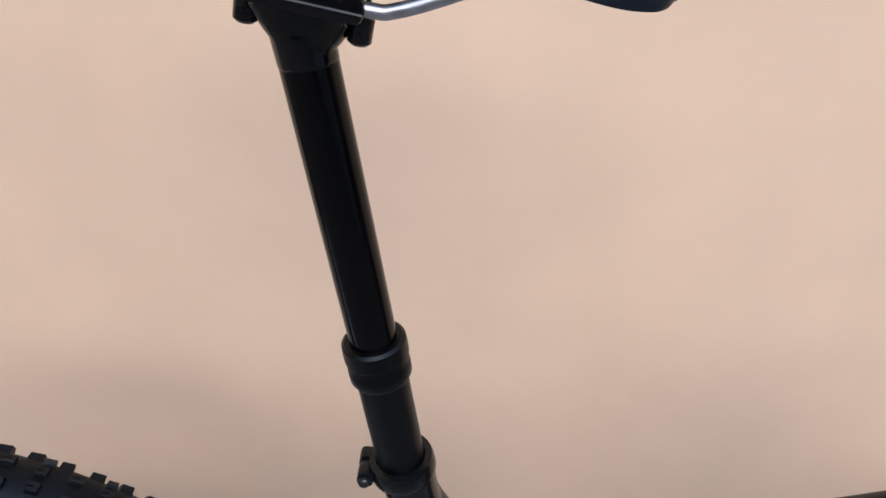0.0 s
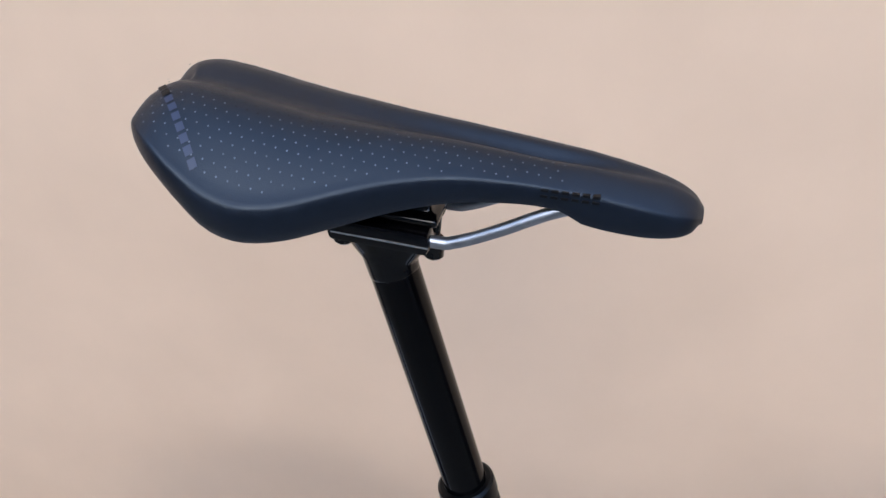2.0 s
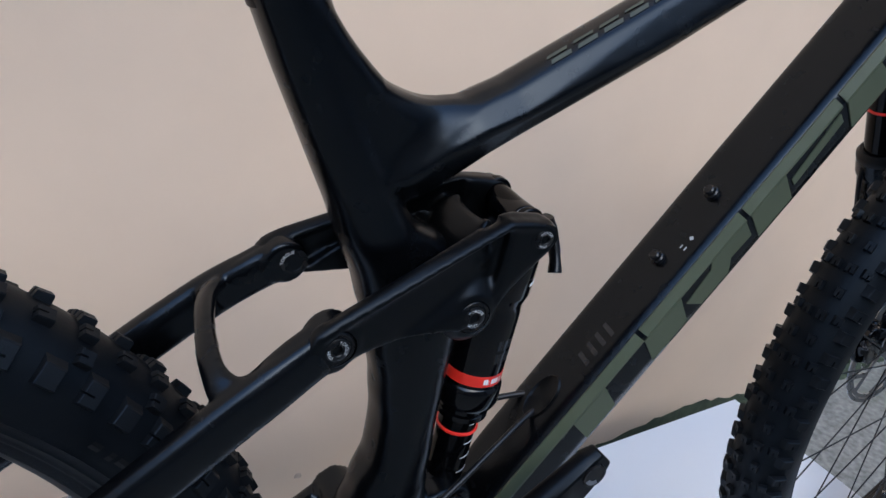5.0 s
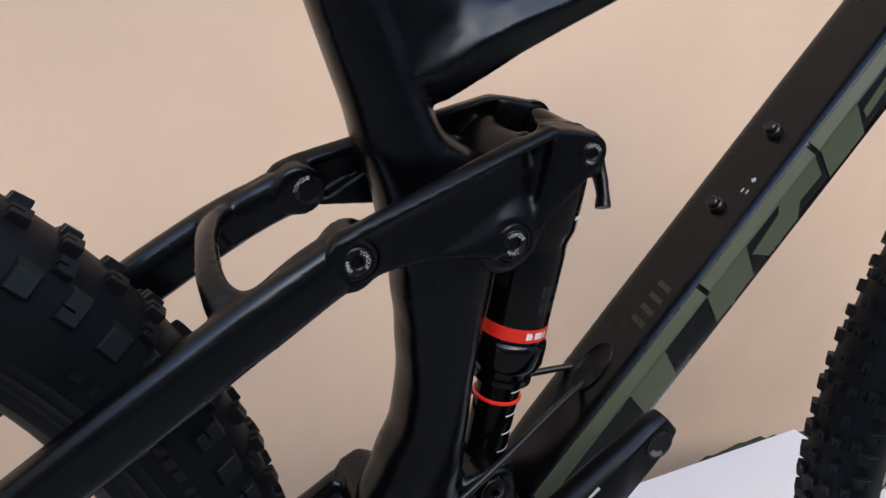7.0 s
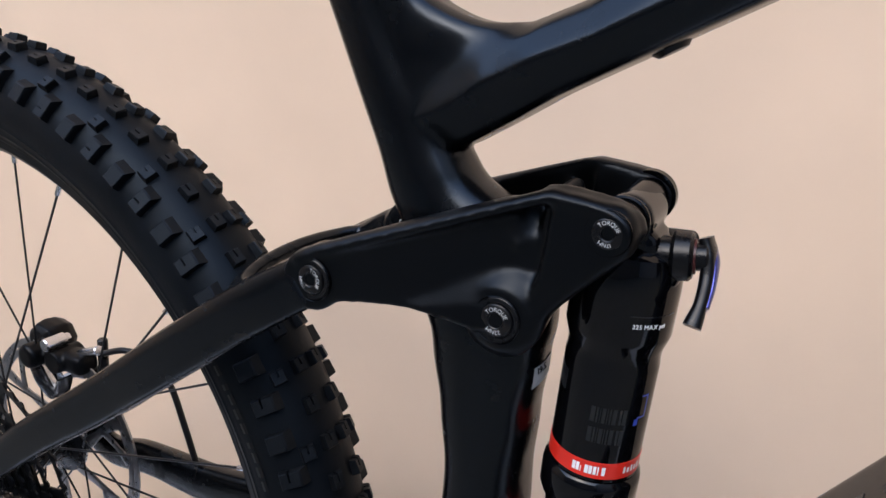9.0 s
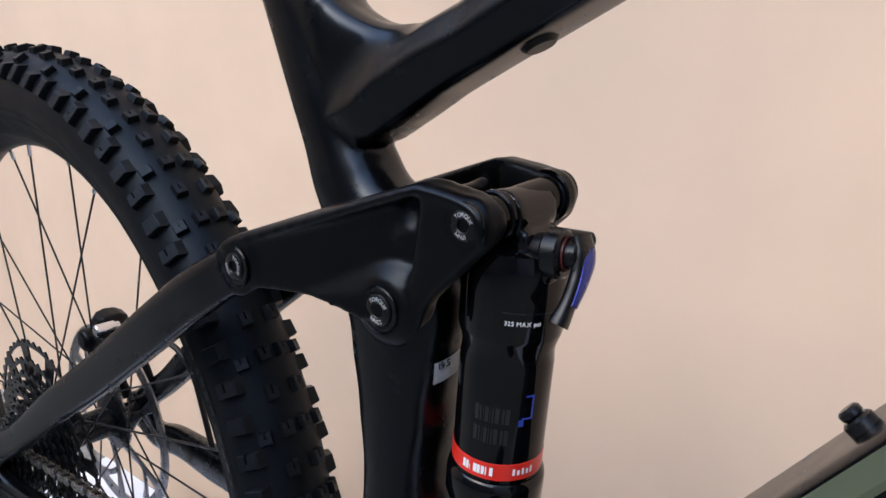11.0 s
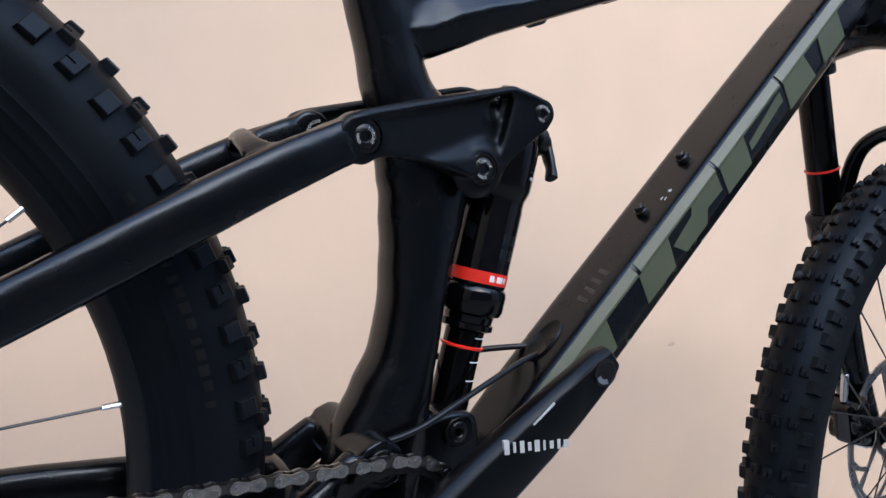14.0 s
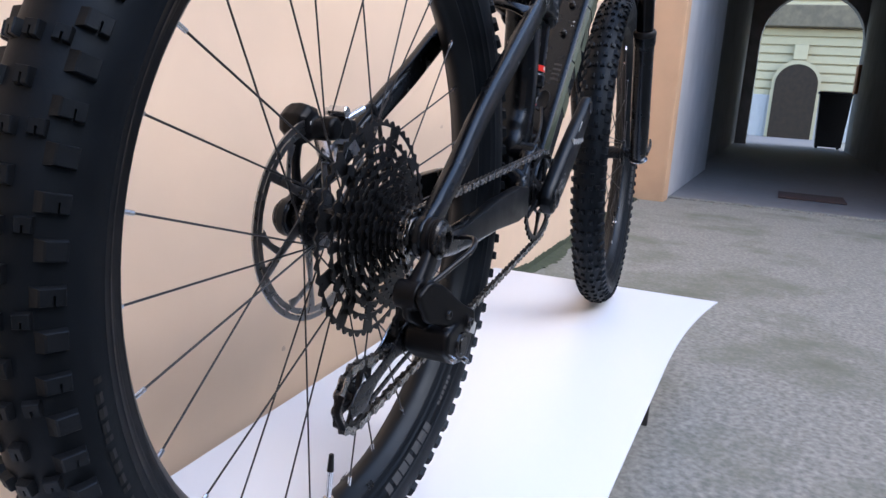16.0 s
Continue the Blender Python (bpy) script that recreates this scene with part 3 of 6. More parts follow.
def dt_edge(w):
    """Across the drive side of the down tube: w metres from the rim of its top face."""
    for (a0, b0), (a1, b1) in zip(DT_EDGE, DT_EDGE[1:]):
        h = math.hypot(a1 - a0, b1 - b0)
        if w <= h or (a1, b1) == DT_EDGE[-1]:
            return a0 + (a1 - a0) * w / h, b0 + (b1 - b0) * w / h
        w -= h


def dt_patch(s0, s1, w0, w1, slant, label="olive green decal block"):
    """A decal block wrapped round the edge of the down tube."""
    bm = bmesh.new()
    marks = [w0] + [w for w in (0.0061, 0.0149, 0.0411) if w0 < w < w1] + [w1]
    skins = []
    for lift in (0.0007, -0.0012):
        rows = []
        for s, e in ((s0, 0), ((s0 + s1) / 2, 0.5), (s1, 1)):
            row = []
            for w in marks:
                a, b = dt_edge(w)
                row.append(bm.verts.new(dt_point(s + slant * (w - w0) / 0.03, a - lift, b - lift * 0.3)))
            rows.append(row)
        skins.append(rows)
    n = len(marks)
    for k, rows in enumerate(skins):
        for i in range(2):
            for j in range(n - 1):
                q = (rows[i][j], rows[i + 1][j], rows[i + 1][j + 1], rows[i][j + 1])
                bm.faces.new(q if k == 0 else q[::-1])
    for i in range(2):
        for j in (0, n - 1):
            bm.faces.new((skins[0][i][j], skins[0][i + 1][j], skins[1][i + 1][j], skins[1][i][j]))
    for j in range(n - 1):
        for i in (0, 2):
            bm.faces.new((skins[0][i][j], skins[0][i][j + 1], skins[1][i][j + 1], skins[1][i][j]))
    return part("decal_block", bm, OLIVE, main_frame, label, smooth=False)


def dt_shape(points):
    """A flat decal on the side of the down tube: corners of (along, down from the top face)."""
    bm = loft([[dt_point(s, y, b) for s, b in points] for y in (-0.0313, -0.0290)])
    return part("decal_block", bm, OLIVE, main_frame, "olive green decal block", smooth=False)


for s0, s1 in ((-0.235, -0.0565), (-0.0525, 0.0620), (0.0660, 0.1700), (0.1740, 0.34)):
    dt_patch(s0, s1, 0.0066, 0.0172, 0.0)
for shape in (((-0.141, 0.0124), (-0.103, 0.0124), (-0.110, 0.0375), (-0.145, 0.0375)),
              ((-0.0565, 0.0124), (-0.014, 0.0124), (-0.023, 0.0375), (-0.0640, 0.0375)),
              ((-0.014, 0.0225), (0.017, 0.0185), (0.022, 0.0124), (0.061, 0.0124), (0.058, 0.0285), (0.035, 0.0275), (0.026, 0.0375), (-0.006, 0.0375)),
              ((0.067, 0.0124), (0.106, 0.0124), (0.100, 0.0375), (0.062, 0.0375)),
              ((0.108, 0.0220), (0.166, 0.0150), (0.165, 0.0240), (0.107, 0.0290)),
              ((0.175, 0.0124), (0.212, 0.0124), (0.215, 0.0375), (0.169, 0.0375)),
              ((0.238, 0.0124), (0.275, 0.0124), (0.271, 0.0375), (0.232, 0.0375))):
    dt_shape(shape)
for i, k in enumerate((0, 1, 2, 3)):
    ring = [(-0.070 - 0.010 * k, -0.002), (-0.066 - 0.010 * k, -0.002), (-0.064 - 0.010 * k, 0.011), (-0.068 - 0.010 * k, 0.011)]
    part("print_bar", loft([[dt_point(s, a - 0.012, -0.0004) for s, a in ring], [dt_point(s, a - 0.012, 0.002) for s, a in ring]]), DARKPRINT, main_frame, "dull grey printed bar", smooth=False)
ring = [(0.0250, -0.012), (0.027, -0.0100), (0.0290, -0.012), (0.027, -0.0140)]
part("print_mark", loft([[dt_point(s, a, -0.0005) for s, a in ring], [dt_point(s, a, 0.002) for s, a in ring]]), LABEL, main_frame, "small white printed mark", smooth=False)
for k in (0, 1):
    ring = [(0.016, -0.0140 + 0.004 * k), (0.0192, -0.0140 + 0.004 * k), (0.0192, -0.0132 + 0.004 * k), (0.016, -0.0132 + 0.004 * k)]
    part("print_mark", loft([[dt_point(s, a, -0.0005) for s, a in ring], [dt_point(s, a, 0.002) for s, a in ring]]), LABEL, main_frame, "small white printed mark", smooth=False)
# cable port oval on the down tube's top face
port = lathe([(0.0, 0), (0.009, 0), (0.011, 0.0015), (0.012, -0.001)], (0, 0, 0), (0, 0, 1), 28, closed=False)
DT_ROT = Matrix(((0.613, 0, -0.790), (0, 1, 0), (0.790, 0, 0.613))).to_4x4()
moved(port, Matrix.Translation(dt_point(-0.142, 0.0, 0.0)) @ DT_ROT @ Matrix.Diagonal((1.8, 1, 1, 1)))
part("cable_port", port, LINK, main_frame, "oval rubber cable port")


def bolt(name, place, out, r, parent, material=DARKMETAL, socket=True, label=""):
    """A round-headed socket bolt at place whose head points along out."""
    p, d = Vector(place), Vector(out).normalized()
    prof = [(r, 0), (r, 0.0022), (r * 0.93, 0.003), (r * 0.55, 0.003), (r * 0.52, 0.001), (0, 0.001)] if socket else [(r, 0), (r, 0.002), (r * 0.8, 0.0035), (0, 0.004)]
    return part(name, lathe(prof, p, d, 24, closed=False), material, parent, label)


for s in (0.0, 0.0645):
    b0 = dt_point(s, 0, 0.002)
    n = Vector((-0.790, 0, 0.613))
    part("bottle_bolt", merged(cyl(b0, b0 + n * 0.0065, 0.0058, segs=20, bevel=0.001), cyl(b0 + n * 0.0065, b0 + n * 0.0105, 0.0042, segs=20, bevel=0.001)), DARKMETAL, main_frame, "black bottle cage bolt")
for x, z in ((0.5302, 0.7350), (0.5985, 0.7700)):
    n = Vector((0.47, 0, -0.883))
    part("frame_plug", cyl(Vector((x, 0, z)), Vector((x, 0, z)) + n * 0.006, 0.0085, segs=24, bevel=0.002), SHELL, main_frame, "small black rubber plug")


def tt_bar(s0, s1, h0, h1, label="grey-olive printed bar"):
    o, d, up = Vector((0.519, 0, 0.763)), Vector((0.882, 0, 0.471)), Vector((-0.20, 0.90, 0.38))
    def q(s, h, out):
        return o + d * s + up * h + Vector((0, -0.0132, 0.0008)) + Vector((-0.3, -0.35, 0.7)) * out
    ring = [(s0, h0), (s1, h0), (s1 + 0.002, h1), (s0 + 0.002, h1)]
    return skin_patch("print_bar", [q(s, h, 0.0) for s, h in ring], 3, 2, main_frame, PALEOLIVE, main_frame, label, 0.0005)


for i in range(6):
    tt_bar(0.002 + i * 0.0195, 0.0165 + i * 0.0195, 0.0, 0.0032)
    tt_bar(0.002 + i * 0.0195, 0.0165 + i * 0.0195, 0.0056, 0.0088)
tt_bar(0.124, 0.129, 0.002, 0.009)

# rubber plug under the top tube
plug = Vector((0.5290, 0, 0.7345))
part("cable_plug", loft([[plug + Vector((0.88, 0, 0.475)) * (0.0095 * k * math.cos(u)) + Vector((0, 1, 0)) * (0.0065 * k * math.sin(u)) + Vector((0.475, 0, -0.88)) * d for u in [2 * math.pi * i / 24 for i in range(24)]] for d, k in ((-0.004, 1.0), (0.0008, 1.0), (0.0024, 0.93), (0.0030, 0.75))]), LINK, main_frame, "black rubber cable plug")

# head set
part("lower_headset_cup", cyl((0.9585, 0, 0.823), (0.955, 0, 0.832), 0.030, segs=32, bevel=0.002), DARKMETAL, bike)
part("upper_headset_cup", cyl((0.893, 0, 0.976), (0.888, 0, 0.988), 0.026, 0.02, segs=32, bevel=0.002), DARKMETAL, bike)

# ---- seat post, saddle ----
seat_clamp = part("seat_clamp", merged(lathe([(0.0175, -0.008), (0.0230, -0.0075), (0.0240, -0.004), (0.0235, 0.004), (0.0225, 0.0075), (0.0180, 0.008)], post(-0.013), POST_UP, 40)), FRAME, bike)
lug = round_outline([(0.0, -0.007), (0.0, 0.007), (-0.012, 0.006), (-0.012, -0.006)], 0.004)
for y0, y1 in ((-0.013, -0.0022), (0.0022, 0.013)):
    part("lug", slab([(POST_FOOT.x - 0.0135 + a * 1.0, POST_FOOT.z - 0.022 + b) for a, b in lug], y0, y1, 0.0015), FRAME, seat_clamp)
part("clamp_bolt", merged(cyl((POST_FOOT.x - 0.0200, -0.0165, POST_FOOT.z - 0.023), (POST_FOOT.x - 0.0200, 0.015, POST_FOOT.z - 0.023), 0.0042, segs=20, bevel=0.001)), SPOKE, seat_clamp, "dark steel clamp bolt")

seatpost = part("seatpost", cyl(post(-0.04), post(0.095), 0.0171, segs=40), LINK, bike, "matte black dropper post outer tube")
S_COL = 0.105
part("collar", lathe([(0.0154, 0.0), (0.0186, 0.0), (0.0206, -0.0018), (0.0210, -0.006), (0.0210, -0.013), (0.0198, -0.0145), (0.0198, -0.020), (0.0205, -0.0215), (0.0205, -0.029), (0.0188, -0.032), (0.0160, -0.032)], post(S_COL), POST_UP, 44), LINK, seatpost, "black wiper collar")
part("stanchion", cyl(post(0.08), post(0.296), 0.0153, segs=44), STANCHION, seatpost, "gloss black dropper stanchion")
head = fused("post_head", [cyl(post(0.284), post(0.302), 0.0157, 0.0160, 28), loft([[post(0.298) + Vector((0.019 * math.cos(u), 0.015 * math.sin(u), 0)) for u in [2 * math.pi * k / 20 for k in range(20)]], [Vector((0.247 + 0.034 * math.cos(u), 0.017 * math.sin(u), 1.134)) for u in [2 * math.pi * k / 20 for k in range(20)]]]), box(0.215, 0.279, -0.014, 0.014, 1.128, 1.136, 0.003)], 0.0013, 10, GLOSS, seatpost)
for sy in (-1, 1):
    part("rail_cradle", slab(round_outline([(0.224, 1.1325), (0.279, 1.1325), (0.281, 1.138), (0.279, 1.1455), (0.226, 1.1455), (0.222, 1.139)], 0.0025), sy * 0.0145, sy * 0.0285, 0.0015), GLOSS, seatpost)
    part("cradle_groove", slab([(0.225, 1.1375), (0.280, 1.1375), (0.280, 1.1385), (0.225, 1.1385)], sy * 0.0284, sy * 0.0288), ALLOY, seatpost, "bright edge of the rail cradle", smooth=False)
fused("clamp_top", [box(0.222, 0.283, -0.022, 0.022, 1.146, 1.152, 0.002), loft([[(0.23, -0.018, 1.15), (0.28, -0.018, 1.15), (0.28, 0.018, 1.15), (0.23, 0.018, 1.15)], [(0.242, -0.012, 1.168), (0.272, -0.012, 1.168), (0.272, 0.012, 1.168), (0.242, 0.012, 1.168)]])], 0.0015, 3, GLOSS, seatpost)
for x, z in ((0.2235, 1.120), (0.2785, 1.121)):
    part("clamp_bolt", merged(cyl((x, 0, z - 0.006), (x, 0, z + 0.008), 0.0062, segs=20, bevel=0.0015), cyl((x, 0, z), (x, 0, z + 0.035), 0.003, segs=14)), DARKMETAL, seatpost, "black saddle clamp bolt")

SX = np.array([0.117, 0.121, 0.128, 0.14, 0.155, 0.170, 0.188, 0.21, 0.235, 0.26, 0.29, 0.325, 0.346, 0.358, 0.386, 0.403, 0.413, 0.4185])
SW = np.array([0.030, 0.041, 0.049, 0.0580, 0.0645, 0.0685, 0.0690, 0.0640, 0.0530, 0.0420, 0.0335, 0.0285, 0.0268, 0.0259, 0.0235, 0.0198, 0.0142, 0.0070])
ST = np.array([1.1940, 1.2010, 1.2060, 1.2090, 1.2090, 1.2075, 1.2050, 1.2025, 1.2010, 1.1995, 1.1980, 1.1955, 1.1943, 1.1936, 1.1900, 1.1860, 1.1815, 1.1760])
SB = np.array([1.181, 1.178, 1.174, 1.168, 1.1575, 1.1475, 1.1438, 1.1465, 1.154, 1.162, 1.1695, 1.1735, 1.1725, 1.1668, 1.1640, 1.1645, 1.1665, 1.1715])
SE = np.array([0.0060, 0.0100, 0.0150, 0.0215, 0.0295, 0.0355, 0.0375, 0.0330, 0.0250, 0.0180, 0.0125, 0.0092, 0.0090, 0.0090, 0.0092, 0.0080, 0.0060, 0.0030])


def curve_at(x, ys):
    i = int(np.clip(np.searchsorted(SX, x) - 1, 0, len(SX) - 2))
    h = SX[i + 1] - SX[i]
    t = (x - SX[i]) / h

    def slope(k):
        return (ys[min(k + 1, len(SX) - 1)] - ys[max(k - 1, 0)]) / (SX[min(k + 1, len(SX) - 1)] - SX[max(k - 1, 0)])
    m0, m1 = slope(i) * h, slope(i + 1) * h
    return float((2 * t ** 3 - 3 * t * t + 1) * ys[i] + (t ** 3 - 2 * t * t + t) * m0 + (-2 * t ** 3 + 3 * t * t) * ys[i + 1] + (t ** 3 - t * t) * m1)


def saddle_top(x, y):
    """Height of the saddle's upper skin."""
    w, top, drop = curve_at(x, SW), curve_at(x, ST), curve_at(x, SE)
    f = min(abs(y) / w, 1)
    groove = 0.0075 * max(0, min(1, (0.40 - x) / 0.06)) * max(0, min(1, (x - 0.117) / 0.02))
    return top - groove * math.exp(-(f / 0.26) ** 2) - drop * max(0, (f - 0.18) / 0.78) ** 1.45 + 0.045 * max(0, y)


def saddle_mesh():
    secs = []
    fs = [0, 0.08, 0.16, 0.24, 0.33, 0.43, 0.54, 0.65, 0.76, 0.86, 0.94]
    n = 64
    for i in range(n + 1):
        u = i / n
        x = 0.1172 + (0.4183 - 0.1172) * (0.5 - 0.5 * math.cos(math.pi * u)) if 0 < u < 1 else (0.117 if u == 0 else 0.4185)
        w, bot = curve_at(x, SW), curve_at(x, SB)
        notch = 0.014 * math.exp(-((x - 0.117) / 0.014) ** 2)
        zs = saddle_top(x, -w * 0.94)
        half = []
        for f in fs:
            half.append((f * w, saddle_top(x, -f * w), notch * math.exp(-(f / 0.35) ** 2)))
        edge = zs - 0.004
        side = max(zs - bot, 0.004)
        half += [(w * 0.970, zs - side * 0.045, 0), (w * 0.990, zs - side * 0.13, 0), (w * 1.0, zs - side * 0.30, 0), (w * 0.996, zs - side * 0.50, 0), (w * 0.982, zs - side * 0.70, 0), (w * 0.958, zs - side * 0.88, 0), (w * 0.92, bot, 0), (w * 0.86, bot + 0.002, 0)]
        under = min(bot + 0.012, zs - 0.003)
        ring = [(x + k, -y, z) for y, z, k in half]
        ring += [(x, -w * 0.7, under), (x, 0, under + 0.001), (x, w * 0.7, under)]
        ring += [(x + k, y, z + 0.045 * y) for y, z, k in half[:0:-1]]
        secs.append(ring)
    return loft(secs)


saddle = part("saddle", saddle_mesh(), SADDLE, bike, "black padded saddle cover, coloured bluish for sky sheen, with perforated wings", angle=70)
for sy in (-1, 1):
    part("saddle_rail", tube([(0.158, sy * 0.030, 1.172), (0.180, sy * 0.026, 1.158), (0.205, sy * 0.0225, 1.1425), (0.225, sy * 0.022, 1.139), (0.280, sy * 0.022, 1.139), (0.294, sy * 0.022, 1.1415), (0.316, sy * 0.0215, 1.153), (0.345, sy * 0.020, 1.170), (0.375, sy * 0.017, 1.180)], 0.0036, 16, 6), RAILS, saddle, "silver steel saddle rail")
part("saddle_shell", loft([[(x, y * curve_at(x, SW), curve_at(x, SB) + dz) for y, dz in ((-0.8, 0.004), (0.8, 0.004), (0.7, 0.010), (-0.7, 0.010))] for x in np.linspace(0.165, 0.39, 14)]), SHELL, saddle, "black plastic saddle base")


def perforations(dark):
    """Pin holes on the wings; dark: the two rows along the groove."""
    bm = bmesh.new()
    for sy in (-1, 1):
        for i in range(38):
            for j in range(12):
                x = 0.128 + i * 0.0060 + (j % 2) * 0.0030
                w = curve_at(x, SW)
                y = 0.012 + j * 0.0047
                if y > w * 0.90 or x > 0.345 or y < 0.38 * w - 0.009 or dark != (y < 0.38 * w) or (dark and x > 0.25):
                    continue
                z = saddle_top(x, sy * y) + 0.00025
                gx = (saddle_top(x + 0.002, y) - saddle_top(x - 0.002, y)) / 0.004
                gy = (saddle_top(x, y + 0.002) - saddle_top(x, y - 0.002)) / 0.004
                r = 0.00052
                vs = []
                for k in range(6):
                    a, b = r * math.cos(k * math.pi / 3), r * math.sin(k * math.pi / 3)
                    vs.append(bm.verts.new((x + a, sy * (y + b), z + gx * a + gy * b)))
                bm.faces.new(vs if sy > 0 else vs[::-1])
    return bm


tagged(part("perforation", perforations(False), DOTS, saddle, smooth=False), "fine pale perforation dots", kind="stuff")
tagged(part("perforation", perforations(True), SHELL, saddle, smooth=False), "fine black perforation holes", kind="stuff")


def saddle_bar(p0, p1, half, material, label):
    """A printed bar lying on the saddle's skin between two places in plan."""
    a, b = Vector(p0), Vector(p1)
    n = Vector((-(b - a).y, (b - a).x)).normalized() * half
    bm = bmesh.new()
    rows = []
    for i in range(7):
        q = a.lerp(b, i / 6)
        rows.append([bm.verts.new((e.x, e.y, saddle_top(e.x, e.y) + 0.0004)) for e in (q - n, q, q + n)])
    for r0, r1 in zip(rows, rows[1:]):
        for k in (0, 1):
            bm.faces.new((r0[k], r1[k], r1[k + 1], r0[k + 1]))
    return part("print_bar", bm, material, saddle, label)


for i in range(9):
    a0, a1 = i / 9, (i + 0.72) / 9
    p, q = Vector((0.129, -0.021)), Vector((0.1655, -0.0605))
    saddle_bar(p.lerp(q, a0), p.lerp(q, a1), 0.0020, BLUEPRINT if i > 1 else SHELL, "blue-grey printed bar")
for i in range(6):
    x = 0.3345 + i * 0.0052
    w = curve_at(x, SW)
    for dz in (0.0, 0.0032):
        part("print_bar", box(x, x + 0.0036, -w - 0.0005, -w + 0.003, 1.1805 + dz, 1.1818 + dz), SHELL, saddle, "black printed bar", smooth=False)

# ---- rocker link, shock ----
rocker = None


LINK_TILT = 0.06


def splay(co):
    """Sets a link point closer to the frame, spreads the plates towards the rear and raises the far plate."""
    k = -1 if co.y < 0 else 1
    y = co.y - k * 0.0085 + k * max(0, 0.50 - co.x) * 0.14
    return Vector((co.x + 0.0010, y, co.z + 0.0005 + LINK_TILT * (y + 0.042)))


def splay_floor(co):
    k = -1 if co.y < 0 else 1
    return splay(Vector((co.x, co.y + k * (0.0022 + 0.0080 * max(0, min(1, (0.490 - co.x) / 0.085))), co.z)))


ROCK = [(0.363, 0.622), (0.368, 0.631), (0.380, 0.637), (0.435, 0.6555), (0.489, 0.6735), (0.497, 0.6745), (0.521, 0.6710), (0.532, 0.6655), (0.5345, 0.658), (0.530, 0.650), (0.497, 0.620), (0.4935, 0.608), (0.484, 0.599), (0.472, 0.598), (0.461, 0.606), (0.432, 0.611), (0.394, 0.610), (0.384, 0.603), (0.372, 0.6035), (0.365, 0.610)]
shapes = []
for sy in (-1, 1):
    ys = sorted((sy * 0.0290, sy * 0.0345))
    floor = ROCK if sy > 0 else ROCK[:4] + [(0.479, 0.6690), (0.4815, 0.6520), (0.4885, 0.6490), (0.4905, 0.6730)] + ROCK[4:]
    shapes.append(slab(round_outline(floor, 0.003, 3), ys[0], ys[1], 0.001, place=splay_floor))
    rim = [(0.372, 0.628), (0.385, 0.634), (0.437, 0.6515), (0.490, 0.6690), (0.498, 0.6700), (0.519, 0.6670), (0.528, 0.661), (0.528, 0.654)]
    shapes.append(tube([splay(Vector((x, sy * 0.0400, z))) for x, z in rim], [(0.0068, 0.0034)] * len(rim), 12, 3))
    low = [(0.528, 0.653), (0.510, 0.6365), (0.494, 0.620), (0.488, 0.607)]
    shapes.append(tube([splay(Vector((x, sy * 0.0390, z))) for x, z in low], [(0.0068, 0.0045)] * 4, 12, 3))
    for (x, z), r0, r1, d in (((PIV_A[0] - 0.0015, PIV_A[1] - 0.001), 0.0165, 0.0150, 0.0050), ((PIV_B[0] - 0.0015, PIV_B[1] - 0.001), 0.0225, 0.0142, 0.0065), ((PIV_C[0] - 0.0015, PIV_C[1] - 0.001), 0.0125, 0.0120, 0.0036)):
        c = splay(Vector((x, sy * 0.0385, z)))
        shapes.append(cyl(c, c + Vector((0, sy * d, 0)), r0, r1, 28))
        shapes.append(cyl(c - Vector((0, sy * 0.009, 0)), c, r1 * 0.9, r1, 24))
    front = sorted((sy * 0.0300, sy * 0.0450))
    shapes.append(slab(round_outline([(0.4965, 0.6730), (0.520, 0.6700), (0.532, 0.660), (0.528, 0.650), (0.500, 0.624), (0.488, 0.622), (0.4925, 0.645)], 0.004, 3), front[0], front[1], 0.0015, place=splay))
    # raised pod that runs from the rear pivot to the main pivot
    shapes.append(loft([[splay(Vector((x, sy * y, z))) for x, z, y in ring] for ring in (
        ((0.388, 0.610, 0.030), (0.430, 0.610, 0.030), (0.462, 0.604, 0.030), (0.490, 0.612, 0.030), (0.494, 0.648, 0.030), (0.470, 0.655, 0.030), (0.430, 0.640, 0.030)),
        ((0.392, 0.612, 0.0400), (0.430, 0.612, 0.0445), (0.464, 0.607, 0.0475), (0.486, 0.612, 0.0470), (0.486, 0.620, 0.0455), (0.466, 0.6190, 0.0455), (0.430, 0.6145, 0.0430)))]))
shapes.append(tube([(0.486, -0.027, 0.658), (0.482, -0.018, 0.655), (0.4805, 0.0, 0.654), (0.482, 0.018, 0.655), (0.486, 0.027, 0.658)], [(0.015, 0.007)] * 5, 16, 4, side=Vector((0.55, 0, 0.83))))
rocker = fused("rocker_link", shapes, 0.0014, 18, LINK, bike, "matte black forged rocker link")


def ring_text(text, center, radius, middle, size, y, out=-1, parent=None):
    def place(u):
        phi = middle - u / radius
        base = Matrix(((1, 0, 0, 0), (0, 0, -1, 0), (0, 1, 0, 0), (0, 0, 0, 1)))
        flat = Matrix.Translation((radius * math.cos(phi), radius * math.sin(phi), 0)) @ Matrix.Rotation(phi - math.pi / 2, 4, "Z") @ Matrix.Translation((0, -size * 0.35, 0))
        return Matrix.Translation((center[0], y, center[1])) @ base @ flat
    return part("lettering", letters(text, size, place), LABEL, parent, "white engraved lettering", smooth=False)


